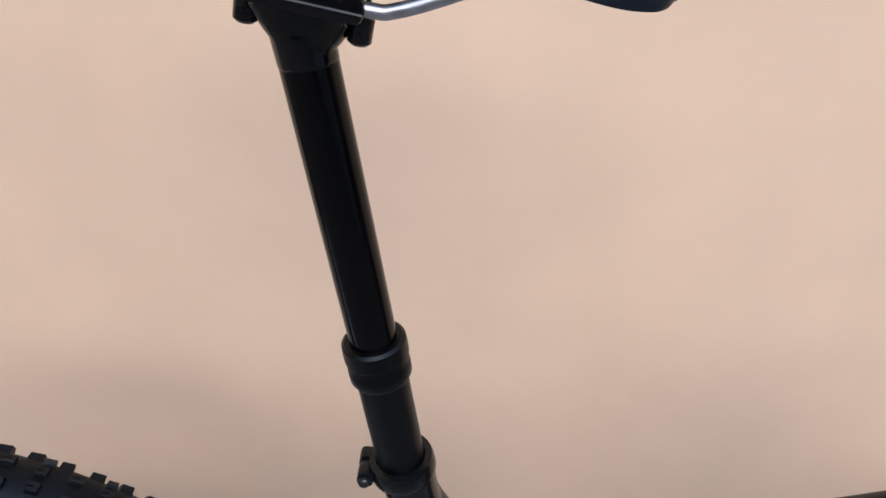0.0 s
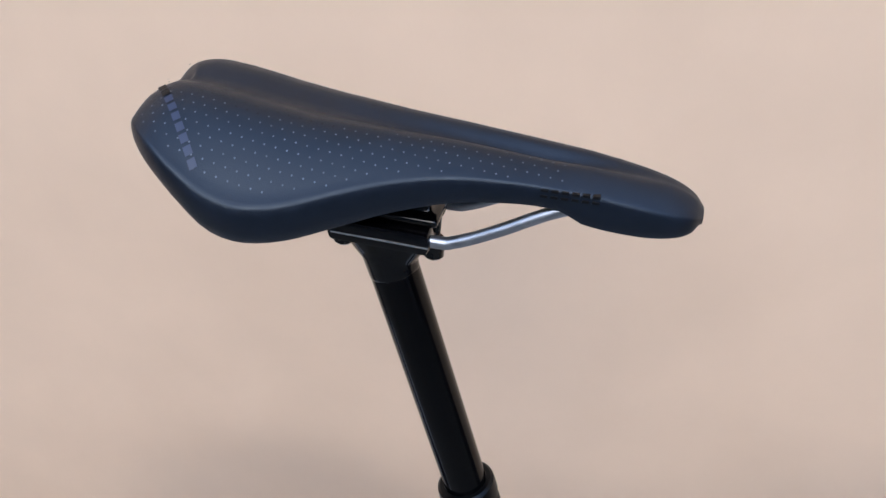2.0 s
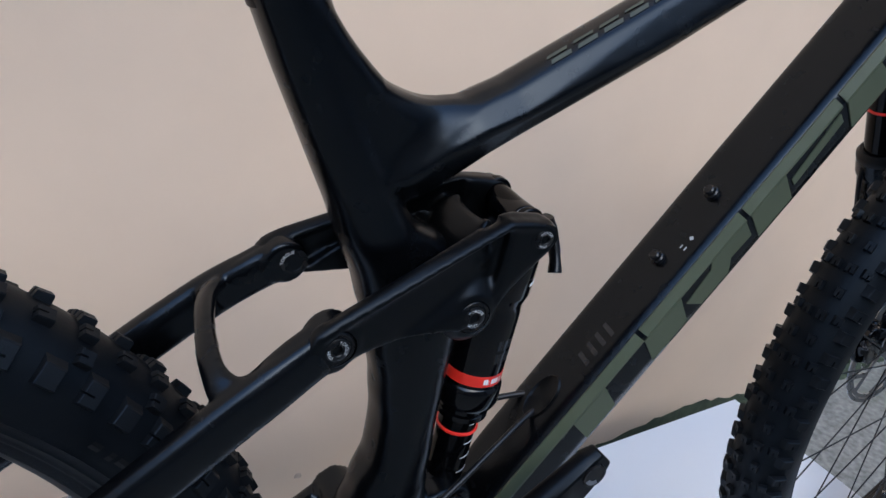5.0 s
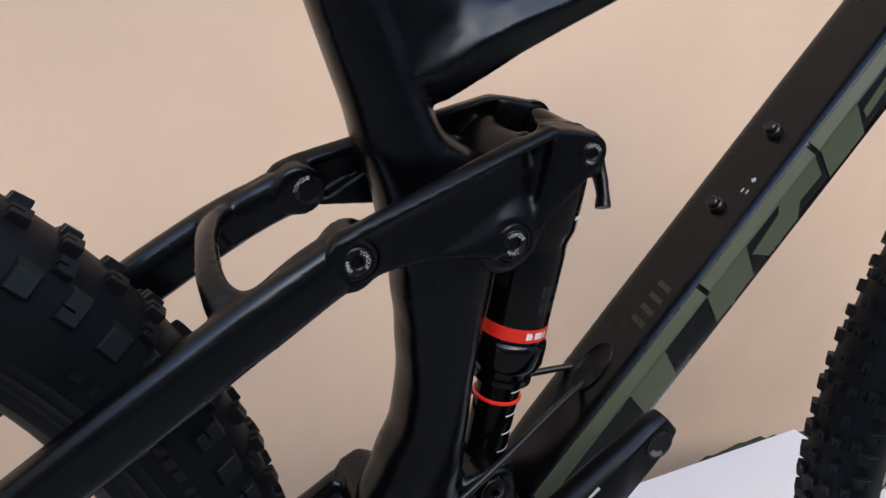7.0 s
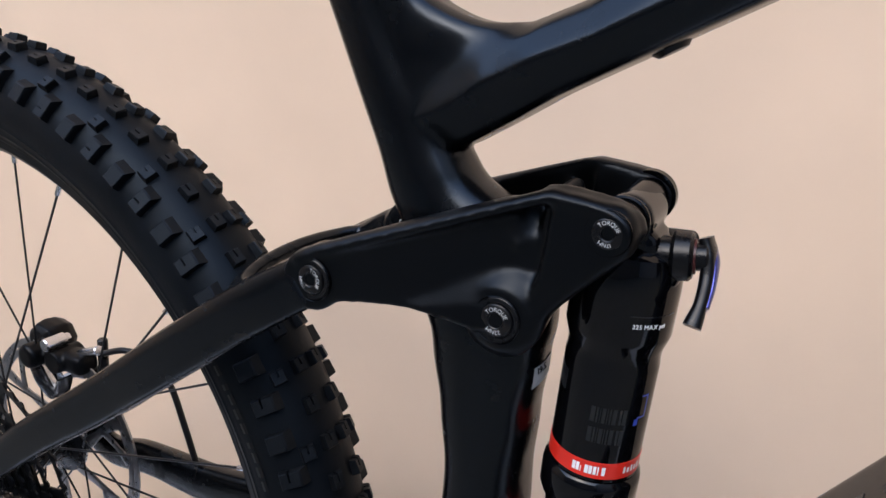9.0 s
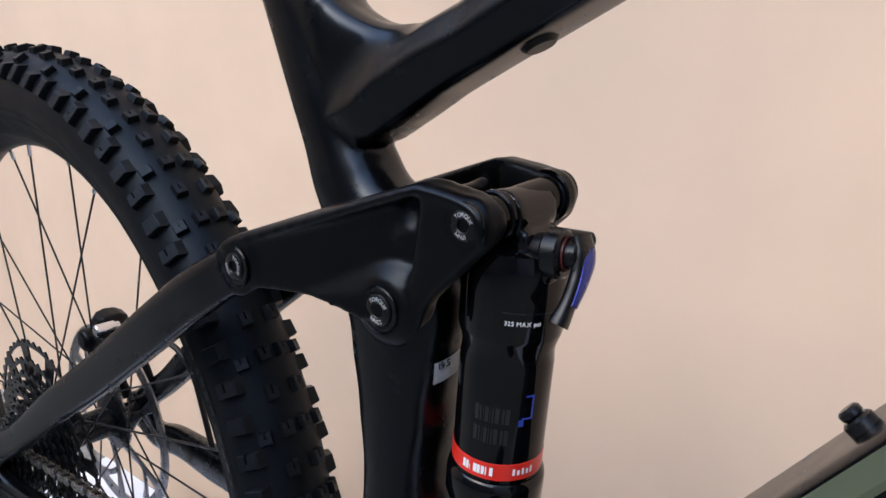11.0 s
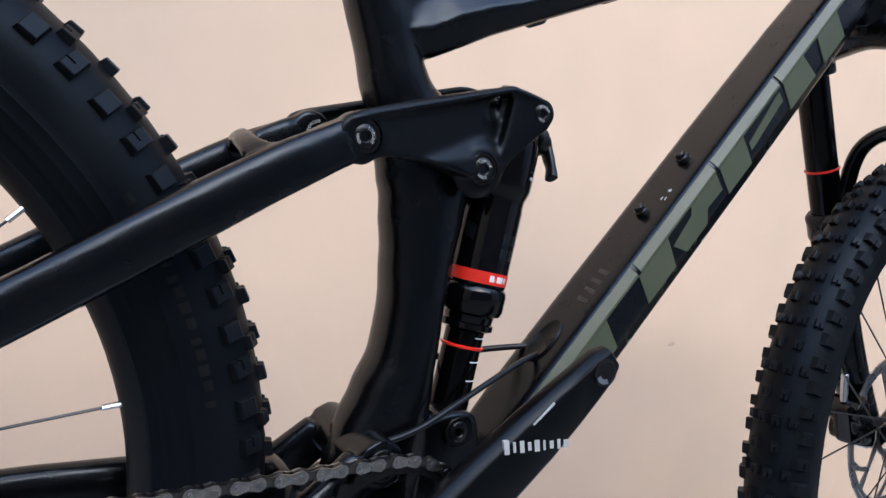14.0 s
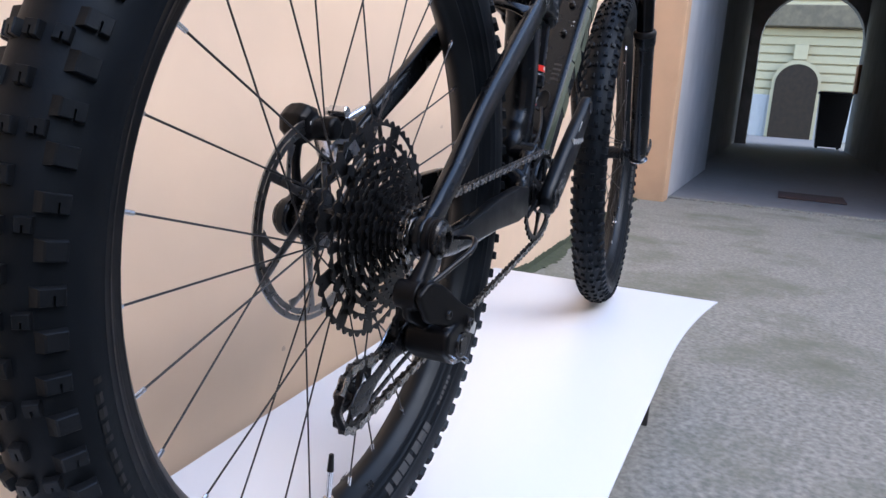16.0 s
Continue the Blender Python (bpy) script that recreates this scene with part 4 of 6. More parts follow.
def pivot_bolt(center, y, sy, r, words, turn=0.0, ring=1.0):
    """A domed socket bolt in a grooved seat; ring: how far out the polished rim lies."""
    c = Vector((center[0], y, center[1]))
    d = Vector((0, sy, 0))
    ob = part("pivot_bolt", lathe([(r, -0.0004), (r, 0.0010), (r * 0.95, 0.0014), (r * 0.80, 0.0014), (r * 0.76, 0.0008), (r * 0.73, 0.0008), (r * 0.70, 0.0019), (r * 0.62, 0.0025), (r * 0.36, 0.0027), (r * 0.31, 0.0023), (r * 0.30, -0.0004), (0, -0.0004)], c, d, 40, closed=False), BOLTBLACK, bike, "black socket-head pivot bolt with white torque lettering")
    part("rim_ring", lathe([(r * ring, 0.0014), (r * ring * 1.02, 0.0017), (r * ring * 1.045, 0.0014), (r * ring * 1.045, -0.0010), (r * ring, -0.0010)], c, d, 40), STANCHION, ob, "polished rim of the bolt")
    if sy < 0 and words:
        ring_text("TORQUE", center, r * 0.50, math.pi / 2 + turn, r * 0.26, y - 0.0025, parent=ob)
        ring_text(words, center, r * 0.50, -math.pi / 2 + turn, r * 0.26, y - 0.0025, parent=ob)
    return ob


for sy in (-1, 1):
    for center, d, r, words, turn in ((PIV_A, 0.0519, 0.0104, "17NM", -1.2), (PIV_B, 0.0396, 0.0110, "22NM", -0.15), (PIV_C, 0.0352, 0.0096, "17NM", -0.2)):
        pivot_bolt((center[0], center[1] + LINK_TILT * (sy * d + 0.042)), sy * d, sy, r, words, turn, 1.06 if center is PIV_A else 1.0)

for x, z, y in ((PIV_A[0] + 0.004, PIV_A[1] + 0.0052, 0.0355),):
    part("stay_bolt", lathe([(0.0095, 0.0), (0.0095, 0.0008), (0.0062, 0.0012), (0.0055, 0.0002), (0, 0.0002)], (x, y, z), (0, -1, 0), 28, closed=False), DARKMETAL, bike, "black bolt end inside the stay")
    ring_text("TORQUE", (x, z), 0.0076, math.pi * 0.75, 0.0030, y - 0.0012, parent=bike)
SH_TOP, SH_LOW = Vector((0.5240, 0.0015, 0.657)), Vector((0.5000, 0.0050, 0.425))
SH_D = (SH_LOW - SH_TOP).normalized()


def sh(s):
    return SH_TOP + SH_D * s


shock = part("rear_shock", lathe([(0, 0.009), (0.0185, 0.009), (0.0222, 0.0115), (0.0240, 0.018), (0.0246, 0.028), (0.0246, 0.050), (0.0240, 0.0525), (0.0221, 0.0585), (0.0219, 0.0640), (0.0223, 0.0660), (0.0223, 0.125), (0.0215, 0.126), (0, 0.126)], SH_TOP, SH_D, 56, closed=False), GLOSS, bike, "gloss black air shock body")
part("shock_band", lathe([(0.0218, 0.1140), (0.02250, 0.1143), (0.02250, 0.1232), (0.0218, 0.1235)], SH_TOP, SH_D, 56), RED, shock, "bright red band")
part("air_can_collar", lathe([(0.015, 0.126), (0.0222, 0.126), (0.0240, 0.128), (0.0245, 0.131), (0.0245, 0.142), (0.0230, 0.146), (0.0190, 0.148), (0.0185, 0.153), (0.0200, 0.154), (0.0200, 0.158), (0.016, 0.160), (0.0148, 0.160)], SH_TOP, SH_D, 56), GLOSS, shock, "black lower collar of the air can")
part("shock_shaft", cyl(sh(0.15), sh(0.225), 0.0148, segs=44), STANCHION, shock, "gloss black shock shaft")
part("travel_ring", lathe([(0.0150, -0.0014), (0.0163, -0.0007), (0.0163, 0.0007), (0.0150, 0.0014)], sh(0.172), SH_D, 44), RED, shock, "red rubber travel ring")
for s in (0.164, 0.182, 0.196, 0.21):
    part("scale_mark", lathe([(0.0146, -0.0004), (0.01495, -0.0004), (0.01495, 0.0004), (0.0146, 0.0004)], sh(s), SH_D, 12, start=2.2, sweep=0.9), WHITE, shock, "white scale line", smooth=False)
part("shock_eyelet", merged(cyl((0.5225, -0.030, 0.6600), (0.5225, 0.030, 0.6636), 0.0098, segs=32, bevel=0.001), cyl((0.5225, -0.018, 0.6607), (0.5225, -0.015, 0.6609), 0.0112, segs=32, bevel=0.0008), cyl((0.5225, 0.023, 0.6632), (0.5225, 0.029, 0.6635), 0.0125, segs=32, bevel=0.0008)), STANCHION, shock, "polished shock mount shaft")
fused("shock_head", [cyl((0.5225, -0.013, 0.660), (0.5225, 0.016, 0.660), 0.0115, segs=28), box(0.506, 0.537, -0.013, 0.013, 0.634, 0.655, 0.004), box(0.525, 0.546, -0.010, 0.010, 0.630, 0.650, 0.004)], 0.0013, 4, GLOSS, shock)
part("valve_cap", cyl((0.532, 0.012, 0.648), (0.5430, 0.0315, 0.6430), 0.0045, segs=20, bevel=0.001), SHELL, shock, "black air valve cap")
knob = part("lever_knob", merged(cyl((0.532, -0.004, 0.6445), (0.5415, -0.0030, 0.6448), 0.0082, segs=28, bevel=0.001), cyl((0.5410, -0.0030, 0.6448), (0.5500, -0.0020, 0.6451), 0.0112, segs=12, bevel=0.0014), cyl((0.550, -0.0020, 0.6451), (0.5560, -0.0010, 0.6455), 0.0062, segs=20, bevel=0.001)), BOLTBLACK, shock, "black damper knob")
part("knob_ring", lathe([(0.0060, 0.0), (0.0077, 0.0), (0.0077, 0.0010), (0.0060, 0.0010)], (0.5501, -0.0020, 0.6451), (0.0125, 0.0015, 0.0005), 28), DARKRED, knob, "dark red ring")
part("damper_lever", tube([(0.5535, 0.0030, 0.6530), (0.5560, 0.0014, 0.6450), (0.5568, -0.0042, 0.6350), (0.5562, -0.0100, 0.6265), (0.5545, -0.0148, 0.6180)], [(0.0060, 0.0028), (0.0070, 0.0034), (0.0054, 0.0032), (0.0044, 0.0030), (0.0050, 0.0040)], 16, 6, power=2.8), BOLTBLACK, knob, "black anodised lever")
part("lever_inlay", tube([(0.5575, 0.0030, 0.6480), (0.5592, 0.0006, 0.6425), (0.5598, -0.0050, 0.6335), (0.5590, -0.0100, 0.6255)], [(0.0042, 0.0011), (0.0046, 0.0013), (0.0036, 0.0011), (0.0028, 0.0010)], 12, 5), BLUE, knob, "blue anodised lever face")


def shock_place(s, radius, middle, size):
    """Letters round the shock body, read from the drive side."""
    d, a, b = axes(SH_D)
    def place(u):
        phi = middle + u / radius
        out = (Vector((0, -1, 0)) * math.cos(phi) + (SH_D.cross(Vector((0, -1, 0)))) * math.sin(phi)).normalized()
        right = (out.cross(SH_D)).normalized()
        if right.x < 0 and abs(phi) < 1:
            right = -right
        up = -SH_D
        m = Matrix((right, up, out)).transposed().to_4x4()
        m.translation = sh(s) + out * radius
        return m @ Matrix.Translation((0, -size * 0.35, 0))
    return place


SIDE = 1 if (SH_D.cross(Vector((0, -1, 0)))).x > 0 else -1
part("lettering", letters("325 MAX psi", 0.0029, shock_place(0.0412, 0.0247, SIDE * 0.80, 0.0029)) if SIDE > 0 else letters("325 MAX psi", 0.0029, lambda u, f=shock_place(0.0412, 0.0247, -0.80, 0.0029): f(-u)), WHITE, shock, "white lettering", smooth=False)


def shock_bar(name, s0, s1, u0, u1, radius, material, label):
    """A printed bar on the shock body: s along it, u round it from the drive side towards the front."""
    bm = bmesh.new()
    rows = []
    across = SH_D.cross(Vector((0, -1, 0))) * SIDE
    n = max(2, int(abs(u1 - u0) / radius / 0.15) + 1)
    for i in range(n + 1):
        phi = (u0 + (u1 - u0) * i / n) / radius
        out = Vector((0, -1, 0)) * math.cos(phi) + across * math.sin(phi)
        rows.append([bm.verts.new(sh(s) + out * radius) for s in (s0, s1)])
    for r0, r1 in zip(rows, rows[1:]):
        bm.faces.new((r0[0], r1[0], r1[1], r0[1]))
    return part(name, bm, material, shock, label, smooth=False)


for i, w in enumerate((0.0017, 0.0015, 0.0004, 0.0018, 0.0016, 0.0015, 0.0006, 0.0017)):
    u = -0.0040 + i * 0.00205
    shock_bar("print_bar", 0.1166 if i != 2 else 0.1180, 0.1212, u, u + w, 0.0227, WHITE, "white printed bar on the red band")
for i in range(5):
    shock_bar("print_bar", 0.1168 + (0.0008 if i % 2 else 0), 0.1204, 0.0215 + i * 0.0024, 0.0228 + i * 0.0024, 0.0227, WHITE, "white printed bar on the red band")
for j in range(2):
    for i in range(4):
        shock_bar("print_bar", 0.085 + j * 0.011, 0.093 + j * 0.011, 0.000 + i * 0.0045, 0.0036 + i * 0.0045, 0.0223, SHADEPRINT, "dull grey printed bar")
for s0, s1, u0, u1 in ((0.078, 0.079, 0.024, 0.028), (0.078, 0.090, 0.0275, 0.0285), (0.0895, 0.0905, 0.023, 0.0285), (0.0905, 0.094, 0.0215, 0.024)):
    shock_bar("print_bar", s0, s1, u0, u1, 0.0224, BLUELINE, "blue printed line")
shock_bar("seam_line", 0.0362, 0.0367, 0.010, 0.034, 0.0247, DARKPRINT, "thin grey line")
STICK = [(0.4815, -0.0112, 0.5680), (0.4880, 0.0060, 0.5705), (0.4888, 0.0060, 0.5825), (0.4825, -0.0112, 0.5798)]
skin_patch("frame_sticker", STICK, 6, 3, main_frame, STICKER, main_frame, "small silver-grey sticker on the seat tube", 0.0004)


def on_sticker(u):
    o, a = Vector((0.4842, -0.0055, 0.5765)), Vector((0.0065, 0.0172, 0.0025)).normalized()
    up = (Vector((0, 0, 1)) - a * a.z).normalized()
    p = on_skin(main_frame, o + a * u, 0.0008)
    m = Matrix((a, up, a.cross(up))).transposed().to_4x4()
    m.translation = p
    return m


part("sticker_lettering", letters("19.5", 0.0050, on_sticker), SHELL, main_frame, "black size lettering", smooth=False)

# ---- rear triangle ----
def stay(points, radii):
    return tube(points, radii, 20, 6, power=2.8)


seatstay_parts = []
for sy in (-1, 1):
    seatstay_parts.append(stay([(-0.004, sy * 0.074, 0.366), (0.030, sy * 0.0715, 0.3925), (0.075, sy * 0.0665, 0.4195), (0.14, sy * 0.061, 0.4660), (0.21, sy * 0.056, 0.5105), (0.285, sy * 0.0530, 0.5610), (0.335, sy * 0.0510, 0.5940), (0.374, sy * 0.0490, 0.6165)], [(0.007, 0.016), (0.009, 0.013), (0.0095, 0.0125), (0.0095, 0.0140), (0.0095, 0.0150), (0.0095, 0.0155), (0.0085, 0.0150), (0.0060, 0.0135)]))
    c = Vector((PIV_A[0], sy * 0.0345, PIV_A[1]))
    seatstay_parts.append(cyl(c, c + Vector((0, sy * 0.0145, 0)), 0.0145, segs=28))
    seatstay_parts.append(stay([(0.340, sy * 0.047, 0.597), (0.362, sy * 0.0435, 0.611), (PIV_A[0], sy * 0.0415, PIV_A[1])], [(0.006, 0.0125), (0.0065, 0.0130), (0.0065, 0.0135)]))
    seatstay_parts.append(cyl((0, sy * 0.068, 0.366), (0, sy * 0.079, 0.366), 0.020, segs=28))
bridge = tube([(0.340, -0.051, 0.597), (0.325, -0.045, 0.600), (0.3205, -0.028, 0.6050), (0.3235, 0.0, 0.6085), (0.3300, 0.028, 0.6080), (0.338, 0.045, 0.605), (0.340, 0.051, 0.597)], [(0.014, 0.006), (0.0098, 0.0050), (0.0070, 0.0046), (0.0062, 0.0046), (0.0070, 0.0046), (0.0098, 0.0050), (0.014, 0.006)], 16, 5, side=Vector((0.80, 0, 0.6)), power=2.8)
for bm in [*seatstay_parts, bridge]:
    for v in bm.verts:
        v.co.z += LINK_TILT * (v.co.y + 0.050) * max(0, min(1, v.co.x / 0.30))
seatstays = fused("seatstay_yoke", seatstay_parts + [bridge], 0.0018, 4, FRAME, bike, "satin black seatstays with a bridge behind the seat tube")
chain_parts = []
for sy in (-1, 1):
    up = 0.012 if sy > 0 else 0.0
    chain_parts.append(stay([(0.0, sy * 0.072, 0.362), (0.04, sy * 0.069, 0.352), (0.09, sy * 0.066, 0.3495 + up), (0.16, sy * 0.062, 0.352 + up), (0.24, sy * 0.058, 0.3585 + up), (0.315, sy * 0.056, 0.3605 + up), (0.345, sy * 0.052, 0.362 + up), (0.38, sy * 0.043, 0.383), (0.415, sy * 0.036, 0.412)], [(0.007, 0.015), (0.009, 0.0140), (0.010, 0.0155), (0.0105, 0.0175), (0.0105, 0.0205), (0.0105, 0.0225), (0.0105, 0.0200), (0.010, 0.0165), (0.009, 0.016)]))
    chain_parts.append(cyl((0, sy * 0.066, 0.366), (0, sy * 0.074, 0.366), 0.0185, segs=28))
chain_parts.append(tube([(0.356, -0.046, 0.380), (0.366, -0.02, 0.392), (0.366, 0.02, 0.392), (0.356, 0.046, 0.380)], [(0.016, 0.008)] * 4, 16, 4, side=Vector((0.6, 0, 0.8))))
chain_parts.append(cyl((0.425, -0.046, 0.416), (0.425, 0.046, 0.416), 0.0165, segs=28))
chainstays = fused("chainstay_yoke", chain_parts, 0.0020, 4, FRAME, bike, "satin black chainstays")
part("stay_guard", slab(round_outline([(0.070, 0.3585), (0.120, 0.3655), (0.205, 0.3775), (0.300, 0.3845), (0.338, 0.3800), (0.338, 0.3440), (0.300, 0.3390), (0.205, 0.3420), (0.110, 0.3400), (0.070, 0.343)], 0.004), -0.0715, -0.058, 0.002, place=lambda c: Vector((c.x, c.y + (c.x - 0.20) * 0.04, c.z))), LINK, chainstays, "black rubber chainstay guard")
for x, z in ((0.425, 0.416),):
    pivot_bolt((x, z), -0.0465, -1, 0.011, "", 0)
pivot_bolt((0.494, 0.429), -0.024, -1, 0.0105, "", 0)
for sy in (-1, 1):
    if sy < 0:
        part("axle_boss", lathe([(0.0195, 0.0), (0.0195, 0.004), (0.0180, 0.005), (0.0180, 0.007), (0.0190, 0.008), (0.0190, 0.0105), (0.0, 0.0105)], (0, -0.0785, 0.366), (0, -1, 0), 36, closed=False), MECH, chainstays, "black hanger boss round the axle")
    part("axle_cap", lathe([(0.0185, 0.0), (0.0185, 0.002), (0.0165, 0.004), (0.0150, 0.004), (0.0145, 0.0065), (0.0125, 0.0080), (0.0085, 0.0080), (0.0078, 0.003), (0.0, 0.003)], (0, sy * (0.0785 if sy > 0 else 0.0885), 0.366), (0, sy, 0), 36, closed=False), DARKMETAL, chainstays, "black thru-axle cap")

# ---- wheels ----
R_CASE, CASE_R, CASE_W = 0.3305, 0.0343, 0.0330
TREAD_ROWS = 90


def knob_body(length, width, height, slot=0.55, side=0.0, drop=0.0):
    """Points and faces of a tapered tread knob with a slit; x along the tyre, y across it, z out of it. side: which flank runs down the sidewall, by drop."""
    a, b, g = length / 2, width / 2, 0.0007
    ring = [(-a, -b), (a, -b), (a, -g), (a - slot * length, -g), (a - slot * length, g), (a, g), (a, b), (-a, b)]
    pts = []
    for lift, grow, lean in ((-0.0035, 1.16, 1.0), (height - 0.0009, 1.0, 0.35), (height, 0.90, 0.25)):
        for x, y in ring:
            out = y * side > b * 0.5
            ramp = 1 - 0.16 * (x / length + 0.5)
            pts.append((x * grow, y * grow + (side * drop * lean if out else 0), lift * ramp if lift > 0 else lift))
    n = len(ring)
    faces = [tuple(2 * n + i for i in range(n))]
    for k in (0, 1):
        for i in range(n):
            j = (i + 1) % n
            faces.append((k * n + i, k * n + j, (k + 1) * n + j, (k + 1) * n + i))
    return pts, faces


KNOBS = {"centre": knob_body(0.0088, 0.0082, 0.0050), "centre_wide": knob_body(0.0096, 0.0078, 0.0050, 0.6), "middle": knob_body(0.0084, 0.0086, 0.0048, 0.5)}
for k, name in ((-1, "edge_near"), (1, "edge_far")):
    KNOBS[name] = knob_body(0.0100, 0.0120, 0.0052, 0.6, k, 0.0050)
    KNOBS[name + "_long"] = knob_body(0.0112, 0.0100, 0.0054, 0.0001, k, 0.0060)


def knob_pose(a, phi):
    """Where a knob sits on the casing: a round the wheel, phi from the crown towards +y."""
    radial, across = Vector((math.cos(a), 0, math.sin(a))), Vector((0, 1, 0))
    out = (radial * math.cos(phi) + across * math.sin(phi)).normalized()
    tangent = Vector((-math.sin(a), 0, math.cos(a)))
    m = Matrix((tangent, out.cross(tangent), out)).transposed().to_4x4()
    m.translation = radial * (R_CASE + CASE_R * math.cos(phi)) + across * CASE_W * math.sin(phi)
    return m


def tread_plan():
    """All knobs of a tyre: angle round the wheel, kind, pose."""
    rng = random.Random(17)
    step = 2 * math.pi / TREAD_ROWS
    out = []
    for i in range(TREAD_ROWS):
        a = i * step
        for k in (-1, 1):
            phi = 0.205 if i % 2 else 0.290
            out.append((a, "centre" if i % 2 else "centre_wide", knob_pose(a + rng.uniform(-1, 1) * 0.0008, k * phi)))
            if i % 2 == 0:
                out.append((a, "middle", knob_pose(a + step * 0.95, k * 0.64)))
            edge = ("edge_far" if k > 0 else "edge_near") + ("_long" if i % 2 else "")
            out.append((a, edge, knob_pose(a + step * 0.45 + rng.uniform(-1, 1) * 0.0008, k * (1.10 if i % 2 else 1.06))))
    return out


KNOB_ME = {}
for name, (pts, faces) in KNOBS.items():
    me = bpy.data.meshes.new("tread_knob")
    me.from_pydata(pts, [], faces)
    me.materials.append(KNOB)
    KNOB_ME[name] = me


def tread(root, first, last):
    """Single knobs over the stretch from first to last (degrees), the rest of the tread joined."""
    pts, faces = [], []
    for a, kind, m in tread_plan():
        if (math.degrees(a) - first) % 360 < last - first:
            ob = new("tread_knob", KNOB_ME[kind])
            ob.parent, ob.matrix_basis = root, m
        else:
            base = len(pts)
            pts += [m @ Vector(p) for p in KNOBS[kind][0]]
            faces += [tuple(base + i for i in f) for f in KNOBS[kind][1]]
    me = bpy.data.meshes.new("tread")
    me.from_pydata(pts, [], faces)
    return tagged(finish("tread", me, KNOB, root, "black rubber tread knobs", smooth=False), kind="stuff")


def tyre_body():
    half = [(0.2930, 0.0172), (0.2978, 0.0186), (0.3000, 0.0206), (0.3012, 0.0222), (0.3026, 0.0226), (0.3050, 0.0246), (0.3076, 0.0264), (0.3082, 0.0273), (0.3089, 0.0274), (0.3094, 0.0274), (0.3120, 0.0290), (0.3150, 0.0301), (0.3156, 0.0308), (0.3163, 0.0307), (0.3200, 0.0318)]
    half += [(R_CASE + CASE_R * math.cos(p), CASE_W * math.sin(p)) for p in np.linspace(1.66, 0.0, 14)]
    prof = half + [(r, -y) for r, y in half[-2::-1]] + [(0.2900, -0.012), (0.2900, 0.012)]
    return lathe(prof, segs=144)


def rim_body():
    half = [(0.2812, 0.0), (0.2814, 0.0032), (0.2832, 0.0070), (0.2870, 0.0125), (0.2915, 0.0168), (0.2965, 0.0180), (0.2965, 0.0160), (0.2900, 0.0150)]
    return lathe(half + [(r, -y) for r, y in half[:0:-1]], segs=128)


def spoke_ends(k, count, left, right, r_hub):
    side = 1 if k % 2 else -1
    y = left if side > 0 else right
    ang = 2 * math.pi * k / count + radians(16.1)
    cross = -1 if (k // 2) % 2 else 1
    hub_a = ang + cross * radians(68)
    return (r_hub * math.cos(hub_a), y, r_hub * math.sin(hub_a)), (0.2825 * math.cos(ang), side * 0.003, 0.2825 * math.sin(ang))


def side_y(r):
    """How far the tyre's sidewall stands from its middle plane at radius r, with a hair to spare."""
    return float(np.interp(r, (0.3026, 0.3050, 0.3076, 0.3089, 0.3120, 0.3150, 0.3200), (0.0226, 0.0246, 0.0264, 0.0274, 0.0290, 0.0301, 0.0318))) + 0.0006


def side_print(r0, r1, a0, a1, y0, y1, n=3):
    bm = bmesh.new()
    rows = []
    for i in range(n + 1):
        a = a0 + (a1 - a0) * i / n
        rows.append([bm.verts.new((r * math.cos(a), y, r * math.sin(a))) for r, y in ((r0, y0), ((r0 + r1) / 2, (y0 + y1) / 2 - 0.0004), (r1, y1))])
    for p, q in zip(rows, rows[1:]):
        for k in (0, 1):
            bm.faces.new((p[k], p[k + 1], q[k + 1], q[k]))
    return bm


TYRE_ME = RIM_ME = None


def rim_letter(a, u, side):
    """The pose of a letter on the rim's flank: a round the wheel, u along the line, top towards the hub."""
    ang = a - side * u / 0.288
    radial, tangent = Vector((math.cos(ang), 0, math.sin(ang))), Vector((-math.sin(ang), 0, math.cos(ang)))
    right = tangent * -side
    lean = (-radial + Vector((0, -side * 0.45, 0))).normalized()
    m = Matrix((right, lean, right.cross(lean))).transposed().to_4x4()
    m.translation = radial * 0.2935 + Vector((0, side * 0.0184, 0))
    return m


